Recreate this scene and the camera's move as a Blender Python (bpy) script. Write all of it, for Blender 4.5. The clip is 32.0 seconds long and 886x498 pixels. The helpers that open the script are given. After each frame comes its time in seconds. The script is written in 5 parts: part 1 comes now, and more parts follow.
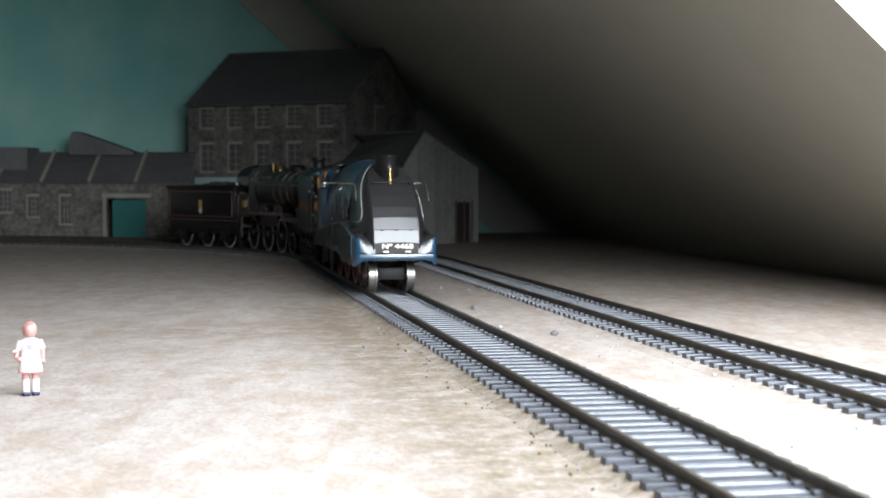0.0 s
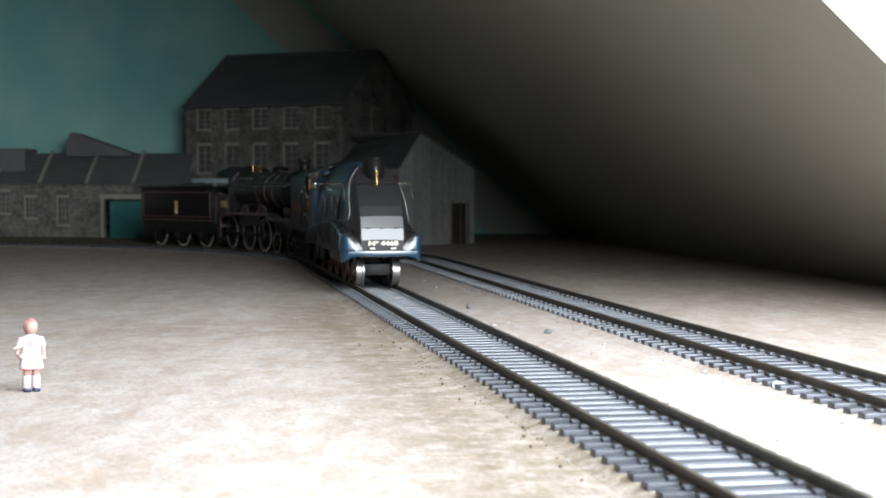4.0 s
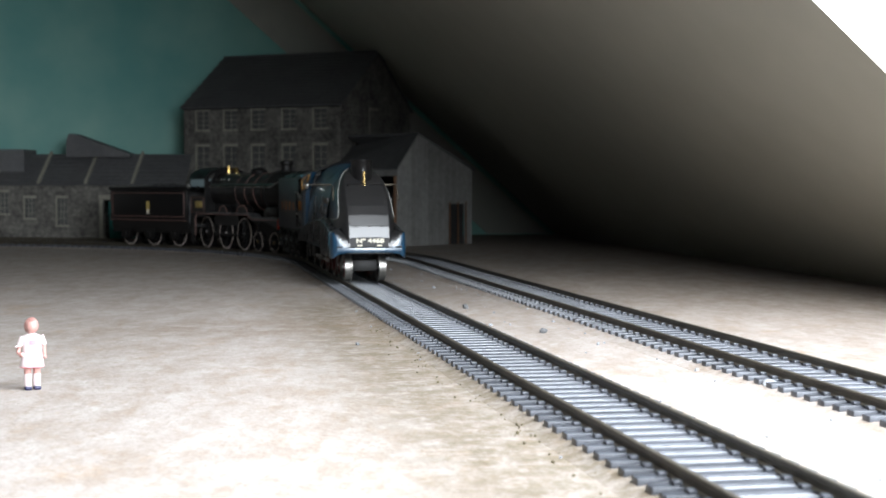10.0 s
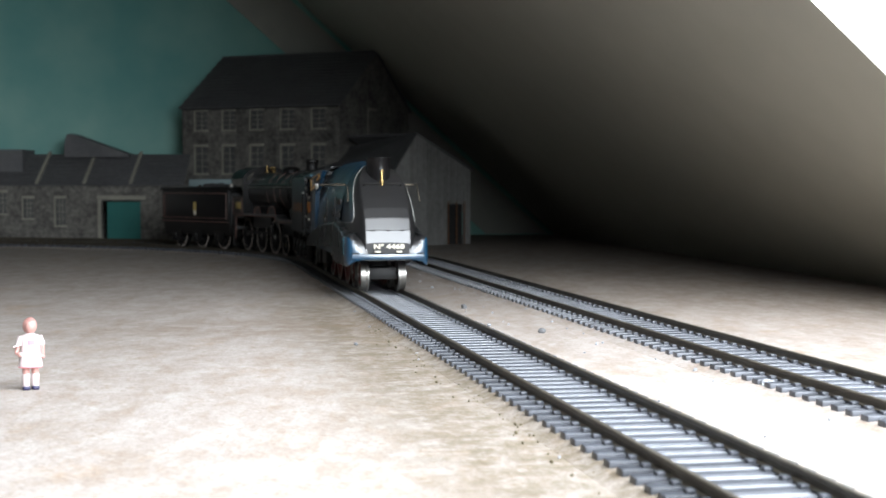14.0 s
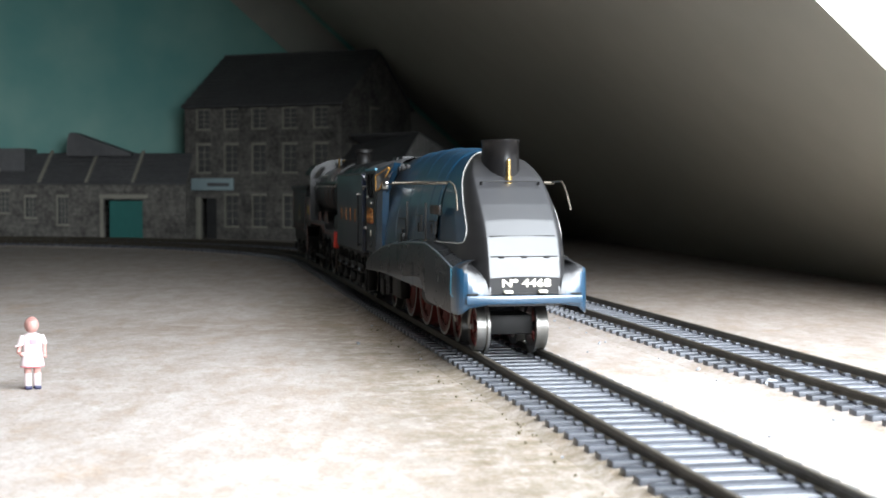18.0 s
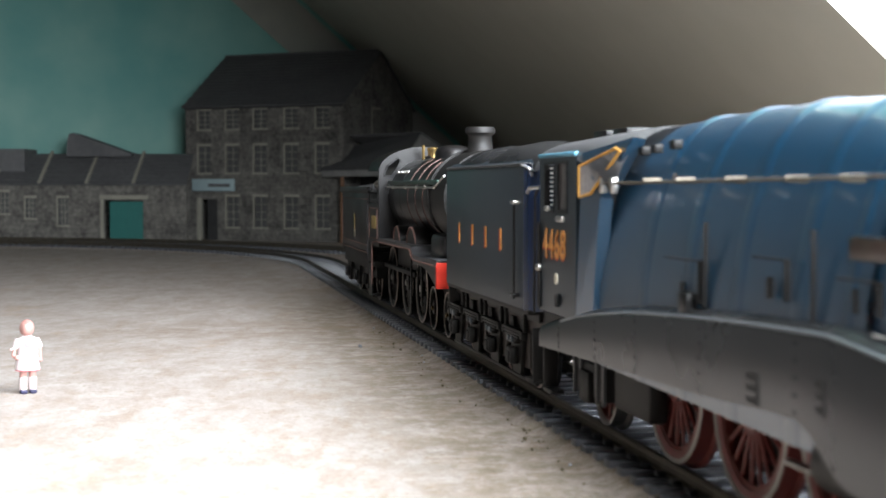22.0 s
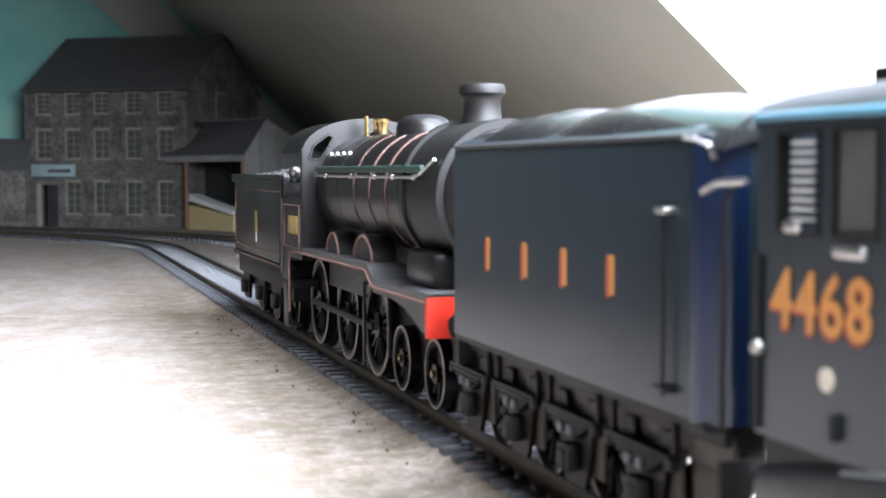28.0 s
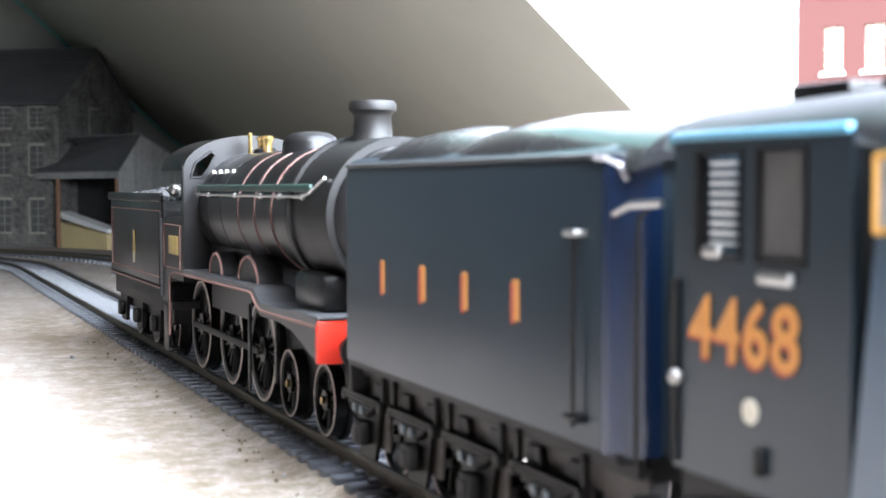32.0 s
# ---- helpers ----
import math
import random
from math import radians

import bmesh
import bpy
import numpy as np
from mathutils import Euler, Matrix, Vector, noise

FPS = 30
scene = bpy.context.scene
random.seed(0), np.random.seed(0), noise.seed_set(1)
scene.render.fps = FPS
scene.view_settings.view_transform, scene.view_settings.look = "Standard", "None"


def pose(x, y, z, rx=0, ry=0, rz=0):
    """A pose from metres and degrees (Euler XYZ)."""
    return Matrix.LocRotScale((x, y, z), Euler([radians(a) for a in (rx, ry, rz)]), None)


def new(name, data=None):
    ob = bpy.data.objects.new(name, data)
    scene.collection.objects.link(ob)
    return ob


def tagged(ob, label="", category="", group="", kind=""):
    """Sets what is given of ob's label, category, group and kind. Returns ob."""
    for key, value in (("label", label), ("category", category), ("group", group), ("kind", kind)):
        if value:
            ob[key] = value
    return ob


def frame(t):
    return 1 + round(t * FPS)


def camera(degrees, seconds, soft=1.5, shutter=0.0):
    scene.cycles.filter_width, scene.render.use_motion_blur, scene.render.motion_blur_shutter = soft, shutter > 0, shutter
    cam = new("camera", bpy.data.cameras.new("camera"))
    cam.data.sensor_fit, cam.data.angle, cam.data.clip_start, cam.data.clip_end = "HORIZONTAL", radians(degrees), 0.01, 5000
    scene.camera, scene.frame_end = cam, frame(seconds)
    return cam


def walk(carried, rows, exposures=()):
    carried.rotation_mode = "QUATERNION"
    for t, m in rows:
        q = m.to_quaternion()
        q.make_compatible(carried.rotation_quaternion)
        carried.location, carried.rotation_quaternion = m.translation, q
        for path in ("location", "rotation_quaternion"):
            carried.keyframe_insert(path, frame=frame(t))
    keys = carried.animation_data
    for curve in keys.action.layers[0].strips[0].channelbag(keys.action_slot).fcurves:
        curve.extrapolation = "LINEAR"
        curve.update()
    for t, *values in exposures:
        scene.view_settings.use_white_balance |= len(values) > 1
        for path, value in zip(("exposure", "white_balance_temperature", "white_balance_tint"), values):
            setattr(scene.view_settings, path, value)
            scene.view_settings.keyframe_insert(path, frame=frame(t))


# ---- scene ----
cam = camera(34.84, 32.0, soft=1.6, shutter=0.5)
RAIL = 0.0045                      # rail tops above the board

# seconds, x, y, z in mm, yaw to the left, pitch
CAMERA_ROWS = (
    (0.0, -1.4, 9.9, 48.0, 0.24, -2.65), (1.0, -1.4, 9.9, 47.9, 0.23, -2.63), (2.0, -1.3, 8.3, 47.6, 0.18, -2.61),
    (3.0, -0.9, 6.3, 47.5, 0.16, -2.59), (3.5, -0.8, 5.2, 47.5, 0.13, -2.58), (5.5, -0.4, 2.8, 47.5, 0.11, -2.58),
    (7.0, -0.3, 2.3, 47.5, 0.115, -2.58), (8.0, -0.3, 1.8, 47.5, 0.10, -2.56), (9.0, -0.1, 0.9, 47.5, 0.08, -2.55),
    (10.0, 0.0, 0.0, 47.5, 0.06, -2.55), (11.0, 0.0, 0.0, 47.5, 0.02, -2.54), (13.0, 0.0, 0.0, 47.5, 0.0, -2.54),
    (14.5, 0.0, 0.0, 47.4, 0.0, -2.54), (16.5, -0.1, 0.4, 47.4, 0.03, -2.56), (18.0, -0.1, 0.8, 47.5, 0.09, -2.59),
    (19.0, -0.3, 2.0, 47.5, 0.10, -2.61), (19.5, -0.6, 3.5, 47.6, 0.15, -2.71), (20.0, -0.5, 2.5, 47.8, 0.15, -2.74),
    (20.5, -0.5, 1.5, 47.2, -0.14, -2.42), (21.0, 0.0, 5.0, 47.2, 0.10, -2.55), (21.5, 0.0, 5.8, 47.2, 0.18, -2.54),
    (22.0, -0.6, 7.4, 47.3, 0.15, -2.55), (22.5, -1.0, 10.0, 47.6, 0.27, -2.70), (23.0, -1.3, 12.5, 47.7, 0.45, -2.77),
    (23.5, -1.1, 12.5, 47.6, 0.74, -2.65), (24.0, -1.0, 10.0, 47.5, 0.85, -2.50), (24.5, 0.6, 3.0, 48.0, -0.58, -2.62),
    (25.0, 2.4, 0.0, 47.7, -2.75, -2.99), (25.5, 2.1, -0.4, 47.5, -3.30, -3.26), (26.5, 2.7, -0.6, 47.8, -3.80, -3.32),
    (27.5, 3.3, -0.5, 48.1, -4.93, -3.24),
    (28.0, 3.5, 0.6, 48.1, -5.89, -3.17), (28.5, 3.5, 1.35, 48.2, -6.92, -3.11), (29.0, 3.3, 1.8, 48.3, -7.81, -3.03),
    (29.5, 3.0, 2.6, 48.4, -8.45, -2.92), (30.0, 3.0, 3.9, 48.4, -8.88, -2.81), (30.5, 2.8, 5.1, 48.4, -9.33, -2.71),
    (31.0, 2.5, 5.9, 48.5, -9.82, -2.65), (31.5, 2.3, 7.0, 48.6, -10.31, -2.55), (32.0, 2.0, 8.2, 48.6, -10.88, -2.51))
EXPOSURES = ((0.0, 2.0, 6350, 10), (18.5, 2.0, 6370, 10), (20.0, 1.9, 6440, 10), (21.0, 2.1, 6450, 10), (22.0, 2.42, 6450, 11), (24.0, 2.7, 6380, 13),
             (25.5, 2.85, 6300, 14), (28.0, 3.0, 6080, 14), (32.0, 3.3, 6020, 12))
cam.data.dof.use_dof, cam.data.dof.focus_distance, cam.data.dof.aperture_fstop = True, 0.39, 54.0
walk(cam, [(t, pose(x / 1e3, y / 1e3, z / 1e3, 90 + pitch, 0, yaw)) for t, x, y, z, yaw, pitch in CAMERA_ROWS], EXPOSURES)

# ---- the plan: along the eaves, across them, up ----
TURN = math.atan(0.192)                                  # the tracks and the eaves run this far to the left of +y
AHEAD = Vector((-math.sin(TURN), math.cos(TURN), 0))     # away from the camera along the eaves
RIGHT = Vector((math.cos(TURN), math.sin(TURN), 0))


def plan(along, across, up=0.0):
    """A place in metres from millimetres along and across the tracks; the camera stands near (0, 0)."""
    return (AHEAD * along + RIGHT * across + Vector((0, 0, up))) / 1e3


EAVES = 324.0          # where the sloping ceiling meets the board, abreast of 480
SPLAY = 0.055          # the eaves swing this far from the tracks
SLOPE = radians(41.5)
BACK = 1352.0          # the painted back wall
BAY = 422.5            # the dormer's far cheek
FRONT = -2300.0

# ---- light: the sky through the dormer window ----
world = bpy.data.worlds.new("world")
scene.world = world
world.use_nodes = True
wn = world.node_tree.nodes
sky = wn.new("ShaderNodeTexSky")
sky.sky_type, sky.sun_disc, sky.sun_elevation, sky.sun_rotation = "NISHITA", False, radians(35), radians(200)
sky.air_density, sky.dust_density, sky.ozone_density = 1.0, 3.0, 0.6
haze = wn.new("ShaderNodeHueSaturation")          # a thin white overcast
haze.inputs["Saturation"].default_value = 0.3
world.node_tree.links.new(sky.outputs[0], haze.inputs["Color"])
world.node_tree.links.new(haze.outputs[0], wn["Background"].inputs[0])
wn["Background"].inputs[1].default_value = 0.14
# the roof window: along the eaves from, to, and up the slope from, to, in millimetres
WINDOW = (-720.0, BAY, 90.0, 410.0)
LIT = 340.0            # the lamp that stands in for the sky leaves the far end of the opening clear


def on_slope(along, up, off=0.0):
    """A place on the sloping ceiling, in metres; off: outwards from it."""
    return plan(along, EAVES + SPLAY * (along - 480) - up * math.cos(SLOPE) + off * math.sin(SLOPE), up * math.sin(SLOPE) + off * math.cos(SLOPE))


light = bpy.data.lights.new("roof_window_daylight", "AREA")
light.shape, light.size, light.size_y = "RECTANGLE", 0.30, (WINDOW[3] - WINDOW[2]) / 1e3
light.energy, light.color = 0.96, (0.895, 0.957, 1.0)
inward = (on_slope(0, 200, 0) - on_slope(0, 200, 1)).normalized()
face = (inward * math.cos(radians(40)) + AHEAD * math.sin(radians(40))).normalized()
up_way = AHEAD.cross(inward)
for along in (LIT - 150, LIT - 460, LIT - 780):
    # the open sky beyond each stretch of the roof window, brightest from behind the camera
    lamp = new("roof_window_daylight", light)
    lamp.matrix_world = Matrix.Translation(on_slope(along, (WINDOW[2] + WINDOW[3]) / 2, 92)) @ Matrix((up_way.cross(-face), up_way, -face)).transposed().to_4x4()


# ---- materials ----
def material(name, base, rough=0.5, metal=0.0, dark=None, grain=600, amount=0.5, bump=0.0, bump_scale=None, coarse=60, coat=0.0, spread=0.0, spec=0.5):
    """A painted or natural surface with variation at two scales: fine grain and broad stains. Scales are per metre."""
    m = bpy.data.materials.new(name)
    m.use_nodes = True
    n, l = m.node_tree.nodes, m.node_tree.links
    b = n["Principled BSDF"]
    b.inputs["Roughness"].default_value, b.inputs["Metallic"].default_value = rough, metal
    b.inputs["Coat Weight"].default_value = coat
    b.inputs["Coat Roughness"].default_value = 0.10
    b.inputs["Specular IOR Level"].default_value = spec
    co = n.new("ShaderNodeTexCoord")
    fine, broad, mix = n.new("ShaderNodeTexNoise"), n.new("ShaderNodeTexNoise"), n.new("ShaderNodeMix")
    fine.inputs["Scale"].default_value, broad.inputs["Scale"].default_value = grain, coarse
    fine.inputs["Detail"].default_value = broad.inputs["Detail"].default_value = 5
    l.new(co.outputs["Object"], fine.inputs["Vector"]), l.new(co.outputs["Object"], broad.inputs["Vector"])
    both = n.new("ShaderNodeMath")
    both.operation = "MULTIPLY_ADD"
    l.new(fine.outputs["Fac"], both.inputs[0])
    both.inputs[1].default_value = 0.5
    half = n.new("ShaderNodeMath")
    half.operation = "MULTIPLY"
    l.new(broad.outputs["Fac"], half.inputs[0])
    half.inputs[1].default_value = 0.5
    l.new(half.outputs[0], both.inputs[2])
    ramp = n.new("ShaderNodeMapRange")
    ramp.inputs["From Min"].default_value, ramp.inputs["From Max"].default_value = 0.35, 0.65
    ramp.inputs["To Max"].default_value = amount
    l.new(both.outputs[0], ramp.inputs["Value"])
    mix.data_type = "RGBA"
    mix.inputs["A"].default_value = (*base, 1)
    mix.inputs["B"].default_value = (*(dark or [c * 0.6 for c in base]), 1)
    l.new(ramp.outputs[0], mix.inputs["Factor"])
    out = mix.outputs["Result"]
    if spread:
        info, hsv, rng = n.new("ShaderNodeObjectInfo"), n.new("ShaderNodeHueSaturation"), n.new("ShaderNodeMapRange")
        rng.inputs["To Min"].default_value, rng.inputs["To Max"].default_value = 1 - spread, 1 + spread
        l.new(info.outputs["Random"], rng.inputs["Value"]), l.new(rng.outputs[0], hsv.inputs["Value"])
        l.new(out, hsv.inputs["Color"])
        out = hsv.outputs["Color"]
    l.new(out, b.inputs["Base Color"])
    vary = n.new("ShaderNodeMapRange")
    vary.inputs["To Min"].default_value, vary.inputs["To Max"].default_value = max(0.02, rough - 0.03), min(1, rough + 0.05)
    l.new(broad.outputs["Fac"], vary.inputs["Value"]), l.new(vary.outputs[0], b.inputs["Roughness"])
    if bump:
        bp, bt = n.new("ShaderNodeBump"), n.new("ShaderNodeTexNoise")
        bt.inputs["Scale"].default_value, bt.inputs["Detail"].default_value = bump_scale or grain, 6
        l.new(co.outputs["Object"], bt.inputs["Vector"]), l.new(bt.outputs["Fac"], bp.inputs["Height"])
        bp.inputs["Strength"].default_value, bp.inputs["Distance"].default_value = 0.6, bump / 1e3
        l.new(bp.outputs[0], b.inputs["Normal"])
    return m


def board_material():
    """Cork-brown hardboard: pale worn field, broad brown stains, streaks and fine dark specks."""
    m = bpy.data.materials.new("sandy_board")
    m.use_nodes = True
    n, l = m.node_tree.nodes, m.node_tree.links
    b, co = n["Principled BSDF"], n.new("ShaderNodeTexCoord")

    def noise_of(scale, detail, low, high, stretch=(1, 1, 1), rough=0.6):
        mp, t, g = n.new("ShaderNodeMapping"), n.new("ShaderNodeTexNoise"), n.new("ShaderNodeMapRange")
        mp.inputs["Scale"].default_value = stretch
        t.inputs["Scale"].default_value, t.inputs["Detail"].default_value, t.inputs["Roughness"].default_value = scale, detail, rough
        g.inputs["From Min"].default_value, g.inputs["From Max"].default_value = low, high
        l.new(co.outputs["Object"], mp.inputs["Vector"]), l.new(mp.outputs[0], t.inputs["Vector"]), l.new(t.outputs["Fac"], g.inputs["Value"])
        return g.outputs[0]

    def over(under, colour, fac, most):
        k, x = n.new("ShaderNodeMath"), n.new("ShaderNodeMix")
        k.operation, k.inputs[1].default_value = "MULTIPLY", most
        l.new(fac, k.inputs[0])
        x.data_type = "RGBA"
        if isinstance(under, tuple):
            x.inputs["A"].default_value = (*under, 1)
        else:
            l.new(under, x.inputs["A"])
        x.inputs["B"].default_value = (*colour, 1)
        l.new(k.outputs[0], x.inputs["Factor"])
        return x.outputs["Result"]

    c = over((0.335, 0.300, 0.276), (0.225, 0.180, 0.145), noise_of(70, 9, 0.42, 0.60, (1.1, 0.5, 1), 0.85), 0.85)
    c = over(c, (0.30, 0.20, 0.12), noise_of(26, 9, 0.55, 0.70, (1.0, 0.6, 1), 0.85), 0.7)
    c = over(c, (0.385, 0.36, 0.34), noise_of(80, 7, 0.55, 0.66, (1.1, 0.6, 1), 0.75), 0.6)
    c = over(c, (0.22, 0.16, 0.11), noise_of(230, 8, 0.51, 0.64, (1, 0.6, 1), 0.85), 0.75)
    # olive-brown dirt with the train's shadow painted in, along left-hand sleeper ends; one dark stain across the board
    def strip(axis, centre, half, soft):
        dot, fade = n.new("ShaderNodeVectorMath"), n.new("ShaderNodeMapRange")
        dot.operation, dot.inputs[1].default_value = "DOT_PRODUCT", axis
        l.new(co.outputs["Object"], dot.inputs[0])
        gap, size = n.new("ShaderNodeMath"), n.new("ShaderNodeMath")
        gap.operation, gap.inputs[1].default_value, size.operation = "SUBTRACT", centre, "ABSOLUTE"
        l.new(dot.outputs["Value"], gap.inputs[0]), l.new(gap.outputs[0], size.inputs[0])
        fade.inputs["From Min"].default_value, fade.inputs["From Max"].default_value = half + soft, half
        l.new(size.outputs[0], fade.inputs["Value"])
        return fade.outputs[0]

    def times(*facs):
        out = facs[0]
        for f in facs[1:]:
            k = n.new("ShaderNodeMath")
            k.operation = "MULTIPLY"
            l.new(out, k.inputs[0]), l.new(f, k.inputs[1])
            out = k.outputs[0]
        return out

    across, along = tuple(RIGHT), tuple(AHEAD)
    c = over(c, (0.09, 0.066, 0.032), times(strip(across, 0.062, 0.010, 0.026), strip(along, 0.36, 0.18, 0.12), noise_of(130, 9, 0.36, 0.56, (1, 1, 1), 0.85)), 0.8)
    c = over(c, (0.14, 0.09, 0.05), times(strip(across, 0.035, 0.035, 0.05), strip(along, 0.475, 0.006, 0.03), noise_of(90, 8, 0.42, 0.60, (0.8, 1.2, 1), 0.8)), 0.6)
    c = over(c, (0.16, 0.12, 0.09), noise_of(800, 4, 0.60, 0.70), 0.75)
    l.new(c, b.inputs["Base Color"])
    b.inputs["Roughness"].default_value = 0.85
    bp, t = n.new("ShaderNodeBump"), n.new("ShaderNodeTexNoise")
    t.inputs["Scale"].default_value, t.inputs["Detail"].default_value = 700, 7
    l.new(co.outputs["Object"], t.inputs["Vector"]), l.new(t.outputs["Fac"], bp.inputs["Height"])
    bp.inputs["Strength"].default_value, bp.inputs["Distance"].default_value = 0.7, 0.0005
    l.new(bp.outputs[0], b.inputs["Normal"])
    return m


BOARD = board_material()
PLASTER = material("ceiling_paint", (0.47, 0.465, 0.40), 0.8, 0, (0.40, 0.395, 0.335), 40, 0.5, 0.4, 25, 3)
WHITE = material("white_paint", (0.82, 0.82, 0.80), 0.7, 0, (0.75, 0.74, 0.71), 60, 0.4)
# for the unseen walls and flat ceiling; its tone sets the bounced fill
ROOM = material("unseen_room_paint", (0.42, 0.41, 0.395), 0.9, 0, (0.34, 0.33, 0.315), 10, 0.4)
SKYBOARD = material("sky_backdrop_paint", (0.10, 0.32, 0.30), 0.75, 0, (0.25, 0.46, 0.40), 16, 1.0, 0, None, 5.5)
PALE = material("pale_cloud_paint", (0.32, 0.32, 0.28), 0.8, 0, (0.25, 0.27, 0.24), 25, 0.6)
STEEL = material("rail_steel", (0.13, 0.115, 0.09), 0.5, 0.7, (0.08, 0.065, 0.05), 300, 0.7)
TYRE = material("dull_tyre_steel", (0.30, 0.29, 0.27), 0.36, 0.85, (0.17, 0.16, 0.15), 500, 0.6)
BRIGHT = material("bright_steel", (0.55, 0.54, 0.52), 0.28, 0.95, (0.35, 0.33, 0.30), 500, 0.5)
SLEEPER = material("sleeper_plastic", (0.075, 0.080, 0.094), 0.36, 0, (0.04, 0.043, 0.05), 900, 0.6, 0.05, 2500, 200, 0, 0.25)
BALLAST = material("ballast", (0.29, 0.30, 0.32), 0.9, 0, (0.15, 0.155, 0.17), 1500, 0.8, 0.5, 1800)
BLUE = material("garter_blue_paint", (0.004, 0.038, 0.080), 0.34, 0, (0.003, 0.031, 0.066), 300, 0.6, 0.0, 1500, 40, 0.6, 0, 1.0)
SKIRT = material("dark_grey_gloss_paint", (0.017, 0.018, 0.020), 0.26, 0, (0.024, 0.024, 0.025), 300, 0.6, 0.0, 1500, 40, 0.1, 0, 0.4)
TENDER_BLUE = material("tender_blue_paint", (0.017, 0.026, 0.035), 0.28, 0, (0.015, 0.023, 0.031), 300, 0.6, 0.0, 1500, 40, 0.1, 0, 0.36)
BLACK = material("black_paint", (0.006, 0.006, 0.0065), 0.30, 0, (0.011, 0.0095, 0.009), 400, 0.6, 0.008, 1500, 60, 0.0, 0, 0.26)
NOSE = material("nose_black_paint", (0.012, 0.012, 0.013), 0.40, 0, (0.018, 0.017, 0.017), 300, 0.5, 0.006, 1500, 60, 0.12, 0, 0.75)
SOOT = material("frame_black", (0.006, 0.006, 0.006), 0.5, 0, (0.012, 0.010, 0.009), 500, 0.7, 0, None, 60, 0, 0, 0.3)
GREY = material("running_plate_grey", (0.055, 0.057, 0.062), 0.34, 0, (0.075, 0.073, 0.072), 400, 0.6)
WHEEL_RED = material("wheel_red", (0.16, 0.025, 0.020), 0.5, 0, (0.08, 0.015, 0.012), 500, 0.6)
RED = material("buffer_beam_red", (0.75, 0.035, 0.015), 0.4, 0, (0.6, 0.03, 0.015), 400, 0.4)
GOLD = material("gold_transfer", (0.62, 0.27, 0.06), 0.5, 0, (0.5, 0.2, 0.05), 900, 0.4)
LETTER_RED = material("red_transfer_shade", (0.42, 0.07, 0.03), 0.5, 0, (0.3, 0.05, 0.03), 900, 0.4)
ORANGE = material("beading_orange", (0.56, 0.30, 0.06), 0.4, 0.1, (0.42, 0.21, 0.05), 900, 0.5)
BRASS = material("brass", (0.55, 0.40, 0.18), 0.25, 0.95, (0.5, 0.3, 0.08), 900, 0.5)
CREAM = material("cream_transfer", (0.66, 0.62, 0.52), 0.5, 0, (0.6, 0.54, 0.4), 900, 0.4)
LINING = material("red_lining", (0.23, 0.125, 0.105), 0.5, 0, (0.14, 0.075, 0.062), 900, 0.4)
FRAME_BROWN = material("dusty_frame_brown", (0.075, 0.062, 0.056), 0.55, 0, (0.04, 0.034, 0.03), 400, 0.7)
CORNER_GLINT = material("corner_highlight_white", (0.62, 0.62, 0.66), 0.35, 0.4, (0.45, 0.45, 0.48), 900, 0.5)
GRIT = material("olive_grit", (0.13, 0.105, 0.06), 0.9, 0, (0.06, 0.05, 0.03), 900, 0.8)
# shine of the metal wheel rims, put into a pale colour
RIM = material("pale_rim_shine", (0.58, 0.50, 0.45), 0.5, 0, (0.42, 0.35, 0.31), 900, 0.4)
STONE = material("mill_stone", (0.195, 0.185, 0.165), 0.9, 0, (0.055, 0.052, 0.048), 300, 1.0, 0.5, 420, 60, 0, 0.2)
SLATE = material("slate", (0.115, 0.115, 0.118), 0.75, 0, (0.065, 0.065, 0.068), 250, 0.7, 0.2, 600, 30, 0, 0.12)
QUOIN = material("pale_dressed_stone", (0.30, 0.29, 0.24), 0.85, 0, (0.20, 0.19, 0.155), 500, 0.6)
PANE = material("grey_window_panes", (0.085, 0.085, 0.085), 0.35, 0, (0.05, 0.05, 0.05), 200, 0.5)
EDGE = material("edge_highlight_and_cover_paint", (0.12, 0.14, 0.155), 0.3, 0, (0.07, 0.085, 0.10), 500, 0.6)
PLATE_BROWN = material("dark_brown_plate", (0.05, 0.03, 0.02), 0.35, 0, (0.035, 0.02, 0.015), 500, 0.5)
LINE = material("thin_grey_lining", (0.34, 0.34, 0.32), 0.5, 0, (0.25, 0.25, 0.24), 900, 0.4)
# near-black that paints the shade inside openings; also colours the mill gutter
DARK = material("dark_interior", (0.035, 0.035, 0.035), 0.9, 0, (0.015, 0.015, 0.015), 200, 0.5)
GREEN = material("green_door_paint", (0.008, 0.12, 0.105), 0.6, 0, (0.008, 0.15, 0.13), 300, 0.5)
SIGN = material("pale_blue_sign", (0.33, 0.43, 0.45), 0.6, 0, (0.27, 0.36, 0.38), 300, 0.4)
PLANK = material("weathered_planks", (0.33, 0.325, 0.31), 0.85, 0, (0.19, 0.187, 0.18), 260, 0.8, 0.2, 500, 40, 0, 0.15)
TIMBER = material("brown_timber", (0.20, 0.10, 0.05), 0.7, 0, (0.12, 0.06, 0.03), 300, 0.6)
BRICK = material("red_brick", (0.11, 0.042, 0.040), 0.85, 0, (0.09, 0.034, 0.032), 900, 0.6, 0.2, 1200)
SKIN = material("painted_pink", (0.42, 0.23, 0.20), 0.5, 0, (0.34, 0.17, 0.15), 900, 0.3)
DRESS = material("white_dress_paint", (0.56, 0.48, 0.48), 0.5, 0, (0.48, 0.37, 0.37), 700, 0.4)
